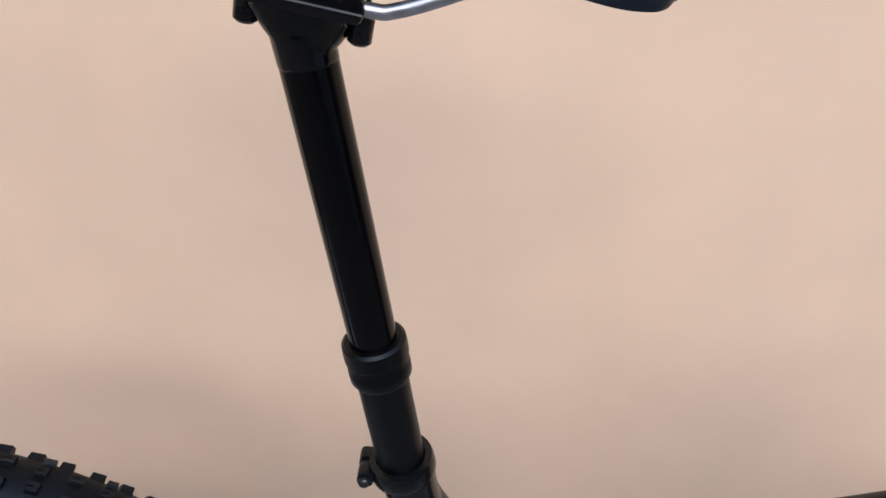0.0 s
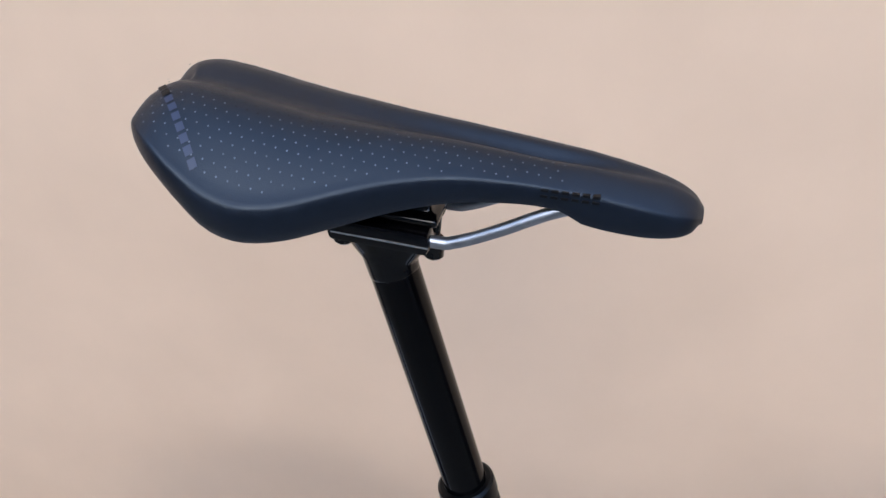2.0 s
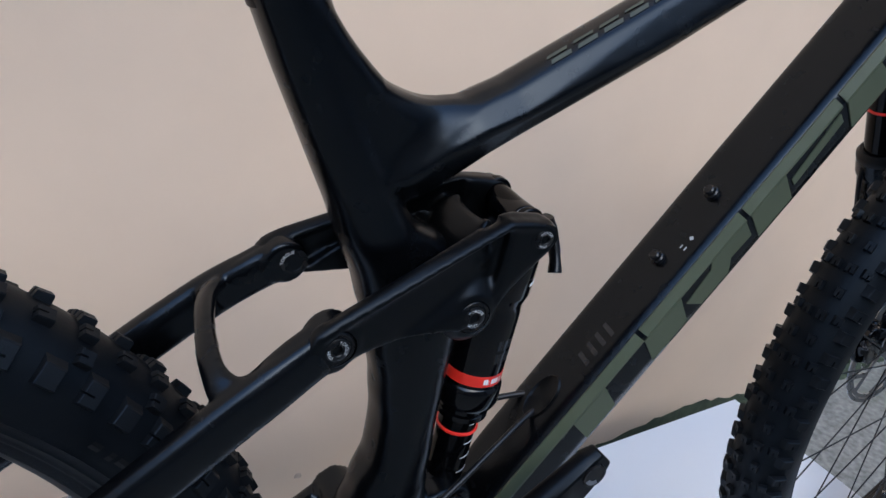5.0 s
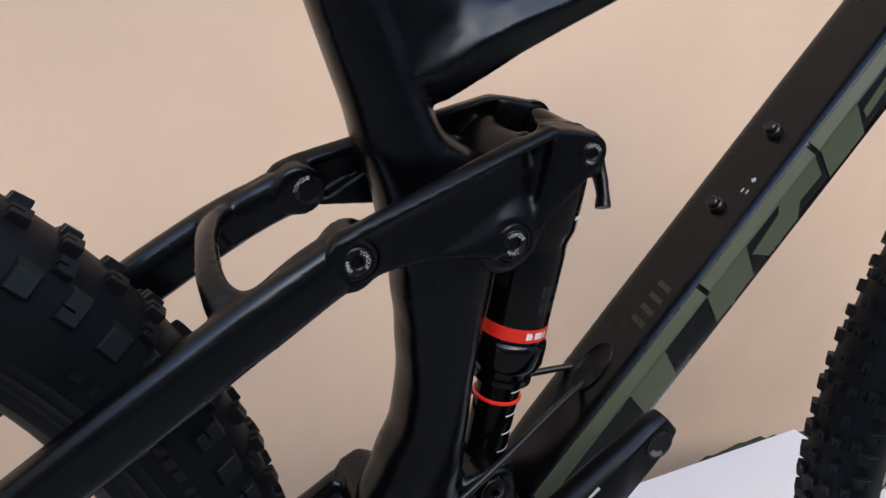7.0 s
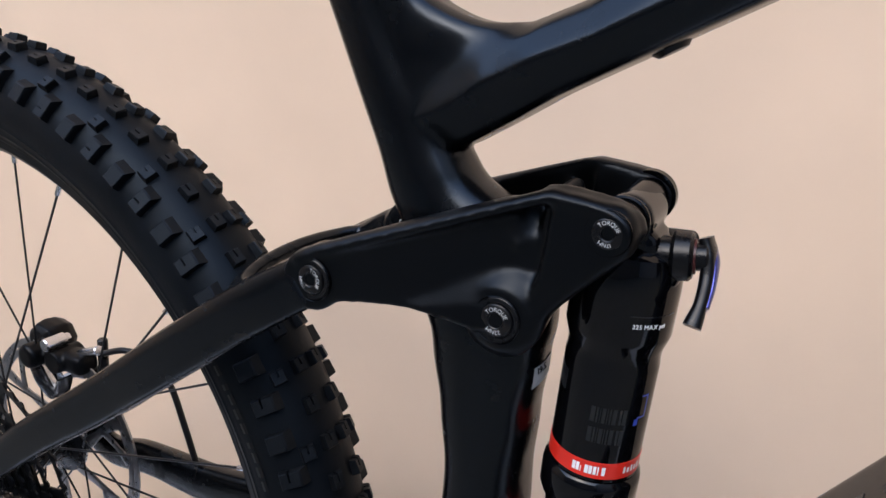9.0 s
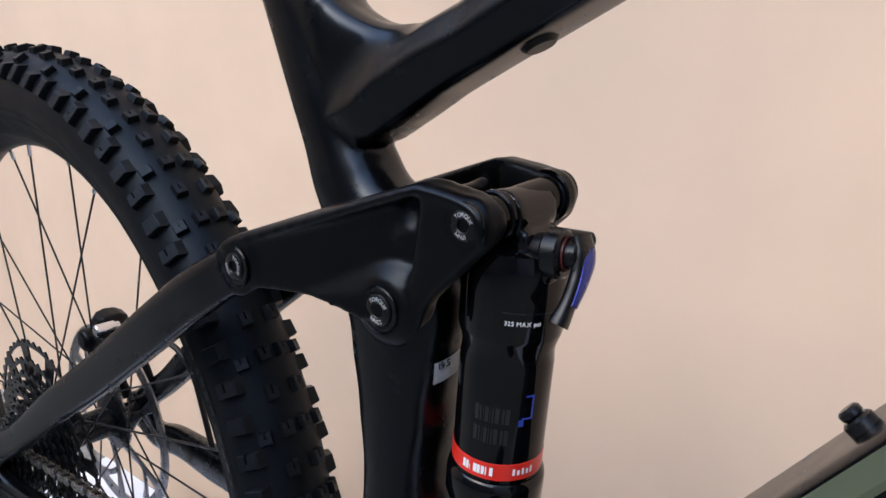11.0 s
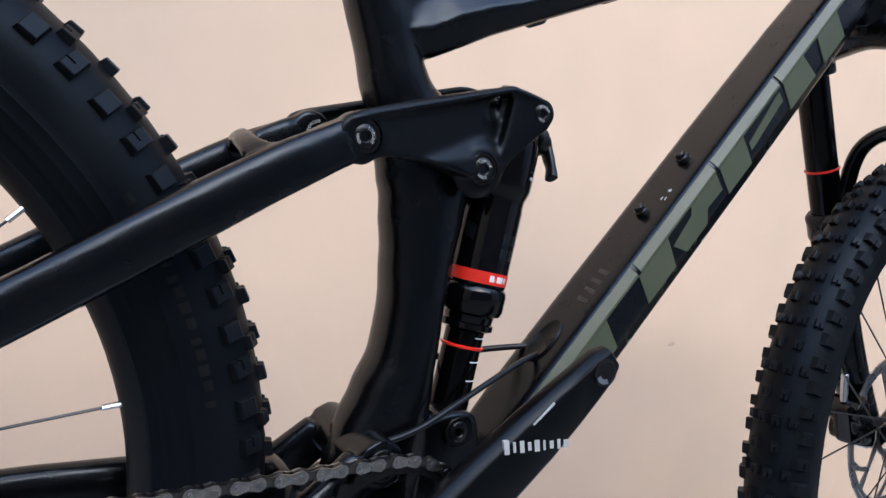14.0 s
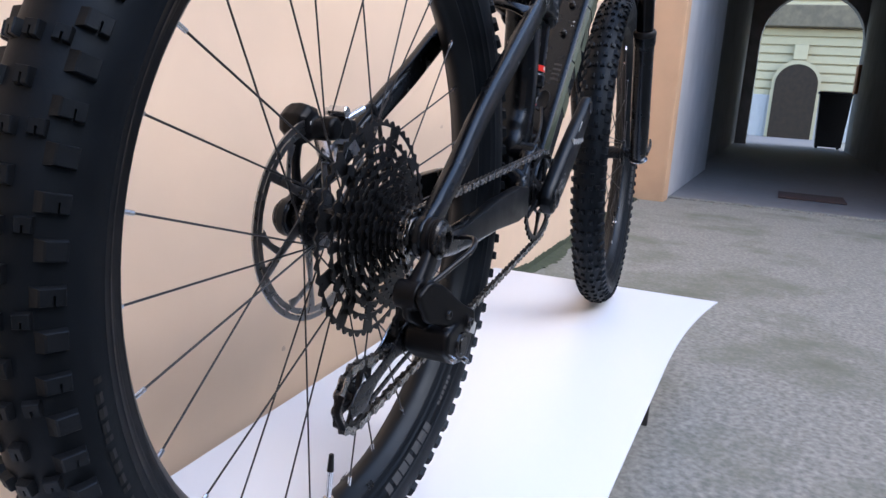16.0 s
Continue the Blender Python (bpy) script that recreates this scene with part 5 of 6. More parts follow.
def wheel(name, m, left, right, r_hub, axle_half, label, valve_turn, stretch):
    root = new(name)
    root.parent = bike
    root.matrix_basis = m
    tagged(root, label)
    global TYRE_ME, RIM_ME
    if TYRE_ME is None:
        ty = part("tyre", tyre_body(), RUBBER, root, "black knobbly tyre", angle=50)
        ri = part("rim", rim_body(), RIM, root, "matte black rim", angle=30)
        TYRE_ME, RIM_ME = ty.data, ri.data
    else:
        for nm, me, lb in (("tyre", TYRE_ME, "black knobbly tyre"), ("rim", RIM_ME, "matte black rim")):
            ob = tagged(new(nm, me), lb)
            ob.parent = root
    tread(root, *stretch)
    # hub
    part("hub", lathe([(0.008, -axle_half), (0.012, -axle_half), (0.012, right - 0.004), (r_hub + 0.004, right - 0.003), (r_hub + 0.004, right + 0.002), (0.016, right + 0.007), (0.015, 0.0), (0.016, left - 0.007), (r_hub + 0.004, left - 0.002), (r_hub + 0.004, left + 0.003), (0.020, left + 0.005), (0.012, left + 0.010), (0.012, axle_half), (0.008, axle_half)], segs=40), DARKMETAL, root, "black anodised hub")
    count = 28
    for k in range(count):
        a, b = spoke_ends(k, count, left, right, r_hub)
        pa, pb = Vector(a), Vector(b)
        part("spoke", cyl(pa, pb, 0.00095, segs=6), SPOKE, root)
        d = (pa - pb).normalized()
        part("nipple", cyl(pb - d * 0.004, pb + d * 0.011, 0.0019, segs=8), ALLOY, root, "silver spoke nipple")
    va = valve_turn
    u = Vector((math.cos(va), 0, math.sin(va)))
    part("valve_stem", merged(cyl(u * 0.2800, u * 0.247, 0.0030, segs=14), cyl(u * 0.2830, u * 0.2785, 0.0055, segs=14)), ALLOY, root, "silver valve stem")
    part("valve_cap", cyl(u * 0.251, u * 0.232, 0.0036, 0.0026, segs=14, bevel=0.0008), SHELL, root, "black valve cap")
    # printed sidewall bars
    for sy in (-1, 1):
        for base in (va + 0.26, va + 3.4):
            for i in range(7):
                part("print_bar", side_print(0.3040, 0.3125, base + i * 0.054, base + i * 0.054 + (0.046 if i % 3 else 0.034), sy * side_y(0.3040), sy * side_y(0.3125)), SIDEPRINT, root, "grey sidewall print bar", smooth=False)
            for i in range(6):
                part("print_bar", side_print(0.3065, 0.3100, base + 0.45 + i * 0.024, base + 0.45 + i * 0.024 + 0.017, sy * side_y(0.3065), sy * side_y(0.3100)), SIDEPRINT, root, "grey sidewall print bar", smooth=False)
        for base in (va + 1.9, va + 4.9):
            for i in range(14):
                part("print_bar", side_print(0.3240 + 0.0008 * (i % 2), 0.3300, base + i * 0.030, base + i * 0.030 + (0.021 if i % 4 else 0.012), sy * 0.0329, sy * 0.0336), TYREPRINT, root, "moulded black sidewall bar", smooth=False)
        part("lettering", letters("30", 0.0120, lambda u, k=sy: rim_letter(va + 0.20, u, k)), DARKPRINT, root, "dull grey rim number", smooth=False)
    return root


rear_wheel = wheel("rear_wheel", Matrix.Translation(REAR + Vector((0.002, 0.008, 0))), 0.034, -0.020, 0.027, 0.072, "rear wheel with knobbly tyre on a black rim", radians(-94), (-65, 150))

STEER, HEAD = radians(4.9), radians(65.6)
U = Vector((-math.cos(HEAD), 0, math.sin(HEAD)))
F0, L0 = Vector((math.sin(HEAD), 0, math.cos(HEAD))), Vector((0, 1, 0))
F = F0 * math.cos(STEER) + L0 * math.sin(STEER)
L = L0 * math.cos(STEER) - F0 * math.sin(STEER)
AXLE_F = Vector((1.207, 0.004, 0.379))
MF = Matrix((F, L, U)).transposed().to_4x4()
MF.translation = AXLE_F
front_wheel = wheel("front_wheel", MF @ Matrix.Scale(0.985, 4), 0.030, -0.028, 0.026, 0.056, "front wheel with knobbly tyre on a black rim", radians(-70), (75, 285))


def rotor_plate(r):
    """A brake disc: slotted brake track, arms and carrier."""
    shapes = [lathe([(r - 0.0125, -0.0009), (r - 0.0068, -0.0009), (r - 0.0068, 0.0009), (r - 0.0125, 0.0009)], segs=72),
              lathe([(r - 0.0056, -0.0009), (r, -0.0009), (r, 0.0009), (r - 0.0056, 0.0009)], segs=72),
              lathe([(0.022, -0.0009), (0.031, -0.0009), (0.031, 0.0009), (0.022, 0.0009)], segs=48)]
    for k in range(18):
        a = 2 * math.pi * k / 18
        d = Vector((math.cos(a), 0, math.sin(a)))
        t = Vector((-math.sin(a), 0, math.cos(a)))
        q = [d * (r - 0.010) - t * 0.006, d * (r - 0.005) - t * 0.002, d * (r - 0.005) + t * 0.003, d * (r - 0.010) - t * 0.001]
        shapes.append(loft([[p + Vector((0, -0.00085, 0)) for p in q], [p + Vector((0, 0.00085, 0)) for p in q]]))
    for k in range(6):
        a = 2 * math.pi * k / 6
        p0, p1 = Vector((0.028 * math.cos(a), 0, 0.028 * math.sin(a))), Vector(((r - 0.012) * math.cos(a + 0.45), 0, (r - 0.012) * math.sin(a + 0.45)))
        mid = (p0 + p1) / 2 + Vector((math.cos(a + 0.9), 0, math.sin(a + 0.9))) * 0.006
        shapes.append(tube([p0, mid, p1], [(0.0009, 0.0062), (0.0009, 0.0034), (0.0009, 0.0060)], 8, 4, power=6))
        p2 = Vector(((r - 0.012) * math.cos(a + 0.02), 0, (r - 0.012) * math.sin(a + 0.02)))
        shapes.append(tube([mid, (mid + p2) / 2 + Vector((math.cos(a), 0, math.sin(a))) * 0.003, p2], [(0.0009, 0.0036), (0.0009, 0.0030), (0.0009, 0.0055)], 8, 4, power=6))
    return merged(*shapes)


for root, y in ((rear_wheel, 0.036), (front_wheel, 0.046)):
    part("brake_rotor", moved(rotor_plate(0.100), Matrix.Translation((0, y, 0))), ROTOR, root, "slotted steel brake rotor", angle=20)

# ---- cassette ----
cassette = new("cassette")
cassette.parent = bike
cassette.matrix_basis = Matrix.Translation(REAR)
tagged(cassette, "black twelve-cog cassette with pierced cogs")


def sprocket(teeth, y, inner, holes, thick=0.0015, ring=0.011, web=0.30):
    """A toothed cog, pierced between its rim and an inner ring; one closed plate."""
    r = 0.0127 / (2 * math.sin(math.pi / teeth))
    n = teeth * 6
    bm = bmesh.new()
    band = max(r - ring, inner + 0.0032)
    radii = [None, band, inner + 0.0005, inner - 0.0028]
    verts = []
    for k in range(n):
        a = 2 * math.pi * k / n
        tip = (r - 0.0024, r - 0.0014, r + 0.0008, r + 0.0018, r + 0.0008, r - 0.0014)[k % 6]
        verts.append([[bm.verts.new((q * math.cos(a), y + s * thick / 2, q * math.sin(a))) for s in (-1, 1)] for q in (tip, *radii[1:])])
    arm = [((k + 0.5) * holes / n) % 1 < web for k in range(n)]
    solid = [[True, arm[k], True] for k in range(n)]
    for k in range(n):
        p, q = verts[k], verts[(k + 1) % n]
        for j in range(3):
            if solid[k][j]:
                bm.faces.new((p[j][0], q[j][0], q[j + 1][0], p[j + 1][0]))
                bm.faces.new((p[j][1], p[j + 1][1], q[j + 1][1], q[j][1]))
                if not solid[k - 1][j]:
                    bm.faces.new((p[j][0], p[j + 1][0], p[j + 1][1], p[j][1]))
                if not solid[(k + 1) % n][j]:
                    bm.faces.new((q[j][0], q[j][1], q[j + 1][1], q[j + 1][0]))
        bm.faces.new((p[0][0], p[0][1], q[0][1], q[0][0]))
        bm.faces.new((p[3][0], q[3][0], q[3][1], p[3][1]))
        if not arm[k]:
            bm.faces.new((p[1][0], q[1][0], q[1][1], p[1][1]))
            bm.faces.new((p[2][0], p[2][1], q[2][1], q[2][0]))
    return bm


TEETH = (50, 42, 36, 32, 28, 24, 21, 18, 16, 14, 12, 10)
COG_R = [0.0127 / (2 * math.sin(math.pi / t)) for t in TEETH]
for k, t in enumerate(TEETH):
    y = -0.0215 - k * 0.0036
    inner = 0.024 if k == 0 else max(COG_R[k + 1] - 0.0010, 0.017) if k < 11 else 0.016
    shapes = [sprocket(t, y, inner, 11 if k == 0 else max(9, t // 3), ring=0.0050 if k < 8 else 0.006)]
    if k < 11:
        pins = max(9, t // 3)
        for i in range(pins):
            a = 2 * math.pi * (i + 0.18) / pins
            r = COG_R[k + 1] - 0.0033
            shapes.append(cyl((r * math.cos(a), y, r * math.sin(a)), (r * math.cos(a), y - 0.0036, r * math.sin(a)), 0.0013, segs=6))
    part("cog", merged(*shapes), COG if k < 9 else DARKMETAL, cassette, smooth=False)
part("freehub", cyl((0, -0.020, 0), (0, -0.064, 0), 0.0165, segs=28), DARKMETAL, cassette)
part("lockring", lathe([(0.010, -0.0645), (0.0165, -0.0645), (0.0185, -0.062), (0.0185, -0.060), (0.010, -0.060)], segs=32), CHAINDARK, cassette, "grey steel lockring")

# ---- cranks, chainring ----
chainring = part("chainring", merged(moved(sprocket(32, 0, 0.024, 6, thick=0.003, ring=0.0085, web=0.0), Matrix.Translation((BB.x, -0.051, BB.z)))), COG, bike, "black narrow-wide chainring", smooth=False)
for k in range(6):
    a = 2 * math.pi * k / 6 + 0.3
    p0, p1 = Vector((BB.x + 0.022 * math.cos(a), -0.054, BB.z + 0.022 * math.sin(a))), Vector((BB.x + 0.0565 * math.cos(a + 0.1), -0.0515, BB.z + 0.0565 * math.sin(a + 0.1)))
    part("spider_arm", tube([p0, (p0 + p1) / 2, p1], [(0.003, 0.0060), (0.0022, 0.0032), (0.002, 0.0045)], 10, 4, power=4), BOLTBLACK, chainring)
CRANK_A = math.atan2(0.1300, 0.1350)
CR_D = Vector((math.cos(CRANK_A), 0, math.sin(CRANK_A)))
CR_N = Vector((-math.sin(CRANK_A), 0, math.cos(CRANK_A)))
CRANK_LEN = 0.187


def crank_arm(sy):
    rows = ((-0.022, 0.010, 0.008), (-0.016, 0.0185, 0.010), (0.0, 0.0228, 0.0105), (0.03, 0.0230, 0.0105), (0.08, 0.0222, 0.0100), (0.12, 0.0205, 0.0098), (0.150, 0.0182, 0.0092), (0.174, 0.0160, 0.0085), (0.192, 0.0142, 0.0080), (0.202, 0.0095, 0.0065))
    secs = []
    for s, h, t in rows:
        c = BB + CR_D * s * sy * -1 if sy > 0 else BB + CR_D * s
        off = 0.066 + 0.007 * min(1, max(0, s / 0.18))
        ring = []
        for a, b in ((-1, 0.35), (-0.72, 1), (0.72, 1), (1, 0.35), (1, -0.6), (0.8, -1), (-0.8, -1), (-1, -0.6)):
            ring.append(c + CR_N * (a * h - (0.003 * math.sin(math.pi * max(0, min(1, s / 0.19))) if a < 0 else 0)) + Vector((0, sy * (off + b * t), 0)))
        secs.append(ring)
    bm = loft(secs)
    bmesh.ops.bevel(bm, geom=bm.edges[:], offset=0.0012, segments=1, affect="EDGES", clamp_overlap=True)
    return bm


crank = part("crank_arm", crank_arm(-1), LINK, bike, "black forged crank arm with worn grey print", angle=25)
part("crank_bolt", lathe([(0.0150, -0.003), (0.0150, 0.0005), (0.0135, 0.0018), (0.0090, 0.0018), (0.0080, -0.003), (0, -0.003)], BB + Vector((0, -0.0765, 0)), (0, -1, 0), 32, closed=False), DARKMETAL, crank, "black crank bolt")
end = BB + CR_D * CRANK_LEN
thread = part("pedal_thread", lathe([(0.0098, -0.002), (0.0098, 0.0008), (0.0082, 0.0008), (0.0078, 0.0002), (0.0078, -0.002)], end + Vector((0, -0.0815, 0)), (0, -1, 0), 32), DARKMETAL, crank, "black pedal eye")
# No real hole: black disc paints its shade, steel crescent its lit thread.
part("hole_shade_disc", cyl(end + Vector((0, -0.0810, 0)), end + Vector((0, -0.0819, 0)), 0.0080, segs=28), SHELL, thread, "flat black disc standing for the shaded hole")
part("thread_lit_arc", lathe([(0.0045, 0.0), (0.0079, 0.0), (0.0079, 0.0006), (0.0045, 0.0003)], end + Vector((0, -0.0818, 0)), (0, -1, 0), 18, start=math.pi * 1.15, sweep=math.pi * 0.5), RAILS, thread, "bright steel crescent for the lit part of the thread")


def crank_bar(s0, s1, n0, n1, material, label, lift=0.0006):
    ring = [(s0, n0), (s1, n0), (s1, n1), (s0, n1)]
    def q(s, n, up):
        y = -(0.066 + 0.007 * min(1, max(0, s / 0.18)) + 0.0100 - 0.0012 * max(0, (s - 0.03) / 0.15)) - up
        return BB + CR_D * s + CR_N * n + Vector((0, y, 0))
    return part("print_bar", loft([[q(s, n, lift) for s, n in ring], [q(s, n, -0.002) for s, n in ring]]), material, crank, label, smooth=False)


for i in range(9):
    k = i / 8
    s, n, h = 0.098 + 0.036 * k, 0.0160 - 0.0330 * k, (0.0048 - 0.0014 * k) * (1.0, 0.8, 0.95, 0.7, 1.0, 0.9, 0.75, 1.0, 0.85)[i]
    u, v = 1.25 * Vector((0.74, -0.67)) * (0.0016, 0.0009, 0.0014, 0.0011, 0.0017, 0.0008, 0.0013, 0.0010, 0.0015)[i], Vector((0.50, 0.86)) * h
    q = [Vector((s, n)) - u - v, Vector((s, n)) + u - v, Vector((s, n)) + u + v, Vector((s, n)) - u + v]
    def face(p, up):
        y = -(0.066 + 0.007 * min(1, max(0, p.x / 0.18)) + 0.0100 - 0.0012 * max(0, (p.x - 0.03) / 0.15)) - up
        return BB + CR_D * p.x + CR_N * p.y + Vector((0, y, 0))
    part("print_bar", loft([[face(p, 0.0006) for p in q], [face(p, -0.002) for p in q]]), LABEL, crank, "worn white printed bar", smooth=False)
crank_bar(0.122, 0.143, 0.0128, 0.0142, LABEL, "white printed bar")
rng = random.Random(12)
for i in range(64):
    s = rng.uniform(0.014, 0.046)
    n = rng.uniform(-0.0150, 0.0090)
    crank_bar(s, s + rng.uniform(0.0012, 0.0045), n, n + rng.uniform(0.0006, 0.0014), GREYPRINT if i % 3 else LABEL, "rubbed grey print")
part("crank_arm", crank_arm(1), LINK, bike, "black forged crank arm", angle=25)
tip = BB - CR_D * CRANK_LEN
stand = part("display_stand", lathe([(0.0, 0.0), (0.0190, 0.0), (0.0190, 0.010), (0.0180, 0.226), (0.0165, 0.237), (0.0120, 0.2425), (0.0, 0.2440)], (0.307, 0.0565, 0.0), (0, 0, 1), 36, closed=False), WHITE)
tagged(stand, "white round post gripping the crank end on the sheet", "stand")
part("bottom_bracket_cup", merged(cyl((BB.x, -0.046, BB.z), (BB.x, -0.036, BB.z), 0.0225, segs=32, bevel=0.001), cyl((BB.x, 0.036, BB.z), (BB.x, 0.046, BB.z), 0.0225, segs=32, bevel=0.001), cyl((BB.x, -0.06, BB.z), (BB.x, 0.06, BB.z), 0.0145, segs=28)), DARKMETAL, bike)

# ---- derailleur ----
UPPER_J, LOWER_J = Vector((-0.002, -0.060, 0.284)), Vector((-0.092, -0.060, 0.240))


def swung(c):
    """The linkage leans outwards from the hanger to the cage."""
    return Vector((c.x, c.y - 0.24 * (c.x + 0.05), c.z))


der = fused("rear_derailleur", [
    tube([(0.002, -0.082, 0.362), (-0.012, -0.084, 0.345), (-0.034, -0.084, 0.327)], [(0.005, 0.014), (0.006, 0.012), (0.008, 0.012)], 16, 4, power=3),
    cyl((-0.040, -0.070, 0.322), (-0.040, -0.092, 0.322), 0.0130, segs=28),
    slab(round_outline([(-0.060, 0.326), (-0.044, 0.338), (-0.026, 0.332), (0.004, 0.309), (0.026, 0.298), (0.022, 0.284), (-0.006, 0.288), (-0.046, 0.300)], 0.006), -0.102, -0.096, 0.002, place=swung),
    slab(round_outline([(-0.050, 0.316), (-0.034, 0.322), (0.012, 0.290), (0.014, 0.276), (0.0, 0.274), (-0.046, 0.300)], 0.005), -0.084, -0.076, 0.002, place=swung),
    slab(round_outline([(-0.026, 0.288), (-0.004, 0.294), (0.022, 0.294), (0.036, 0.284), (0.035, 0.268), (0.020, 0.248), (-0.006, 0.252), (-0.028, 0.268)], 0.006), -0.1145, -0.070, 0.004),
    slab(round_outline([(0.006, 0.298), (0.026, 0.298), (0.034, 0.282), (0.024, 0.276), (0.008, 0.284)], 0.004), -0.118, -0.108, 0.003)], 0.0013, 2, MECH, bike, "black clutch rear derailleur")
for x, y, z, r in ((-0.042, -0.0995, 0.316, 0.0052), (-0.018, -0.1090, 0.303, 0.0042), (0.012, -0.1182, 0.290, 0.0045)):
    bolt("pivot_pin", (x, y, z), (0, -1, 0), r, der, DARKMETAL, label="black link pin")
part("clutch_cover", lathe([(0.0, 0.0035), (0.0075, 0.0035), (0.0085, 0.0025), (0.0115, 0.0022), (0.0122, 0.0), (0.0, 0.0)], (0.004, -0.1143, 0.2695), (0, -1, 0), 32, closed=False), GLOSS, der, "gloss black clutch cover")
part("cable_pulley", lathe([(0.0, -0.003), (0.0085, -0.003), (0.0070, 0.0), (0.0085, 0.003), (0.0, 0.003)], (-0.036, -0.1005, 0.329), (0, 1, 0), 24, closed=False), MECH, der, "small black cable pulley")
for x, z in ((-0.014, 0.262), (0.015, 0.2530)):
    part("adjuster_screw", cyl((x, -0.113, z), (x - 0.002, -0.1185, z - 0.002), 0.0030, segs=12, bevel=0.0006), ALLOY, der, "small steel adjuster screw")
for y0, material in ((-0.0665, DARKMETAL), (-0.0535, ALLOY)):
    cage = part("cage_plate", tube([(0.004, y0, 0.268), (-0.012, y0, 0.272), (-0.040, y0, 0.262), (-0.066, y0, 0.252), LOWER_J + Vector((0, y0 + 0.060, 0)), (-0.110, y0, 0.233)], [(0.0012, 0.014), (0.0012, 0.015), (0.0012, 0.0060), (0.0012, 0.0060), (0.0012, 0.013), (0.0012, 0.006)], 14, 5, power=5), material, der, "derailleur cage plate")
    part("cage_rib", tube([(0.006, y0, 0.256), (-0.030, y0, 0.247), (-0.078, y0, 0.232)], [(0.0011, 0.003), (0.0011, 0.0025), (0.0011, 0.003)], 10, 4, power=4), material, cage)
part("jockey_wheel", merged(moved(sprocket(12, 0, 0.006, 5, thick=0.0035, ring=0.007), Matrix.Translation(UPPER_J)), cyl(UPPER_J + Vector((0, -0.0055, 0)), UPPER_J + Vector((0, 0.0055, 0)), 0.008, segs=20)), SHELL, der, "black pulley wheel", smooth=False)
part("jockey_wheel", merged(moved(sprocket(14, 0, 0.008, 6, thick=0.0035, ring=0.006), Matrix.Translation(LOWER_J)), cyl(LOWER_J + Vector((0, -0.0075, 0)), LOWER_J + Vector((0, 0.0055, 0)), 0.007, segs=20)), SHELL, der, "black pulley wheel", smooth=False)
part("cage_guard", tube([(-0.124, -0.0665, 0.254), (-0.127, -0.064, 0.240), (-0.121, -0.0665, 0.224)], [(0.0030, 0.0012)] * 3, 10, 4, power=4), MECH, der, "black cage end")
for i in range(5):
    q = [Vector((0.0215 + i * 0.0022 + u * 0.0012 - v * 0.004, 0, 0.2885 - i * 0.0010 - v * 0.010)) for u, v in ((0, 0), (1, 0), (1, 1), (0, 1))]
    part("print_bar", loft([[c + Vector((0, -0.1184, 0)) for c in q], [c + Vector((0, -0.1170, 0)) for c in q]]), LABEL, der, "white printed bar", smooth=False)
part("gear_cable", tube([(0.090, -0.068, 0.350), (0.068, -0.086, 0.357), (0.042, -0.106, 0.3615), (0.019, -0.1125, 0.356), (-0.008, -0.103, 0.342), (-0.036, -0.0935, 0.3285)], 0.0026, 12, 6), CABLE, bike, "black gear cable housing")


# ---- chain ----
def rot_cw(d):
    return Vector((d.y, -d.x))


CIRCLES = [(Vector((BB.x, BB.z)), 0.0127 / (2 * math.sin(math.pi / 32)), 1, -0.051), (Vector((REAR.x, REAR.z)), 0.0127 / (2 * math.sin(math.pi / 10)), 1, -0.0605), (Vector((UPPER_J.x, UPPER_J.z)), 0.0245, -1, -0.060), (Vector((LOWER_J.x, LOWER_J.z)), 0.0285, 1, -0.060)]


def chain_path():
    spans = []
    for i in range(4):
        (c1, r1, s1, y1), (c2, r2, s2, y2) = CIRCLES[i], CIRCLES[(i + 1) % 4]
        v = c2 - c1
        beta = math.atan2(v.y, v.x) + math.asin((s1 * r1 - s2 * r2) / v.length)
        d = Vector((math.cos(beta), math.sin(beta)))
        spans.append((c1 + rot_cw(d) * s1 * r1, c2 + rot_cw(d) * s2 * r2, y1, y2, beta))
    pts = []
    for i in range(4):
        p, q, y1, y2, beta = spans[i]
        n = max(2, int((q - p).length / 0.002))
        sag = 0.0
        for k in range(n):
            t = k / n
            e = p.lerp(q, t)
            pts.append(Vector((e.x, y1 + (y2 - y1) * t, e.y - sag * 4 * t * (1 - t))))
        c, r, s, y = CIRCLES[(i + 1) % 4]
        nb = spans[(i + 1) % 4][4]
        turn = (nb - beta) * s % (2 * math.pi)
        m = max(2, int(turn * r / 0.002))
        for k in range(m):
            b = beta + s * turn * k / m
            d = Vector((math.cos(b), math.sin(b)))
            e = c + rot_cw(d) * s * r
            pts.append(Vector((e.x, y, e.y)))
    return pts


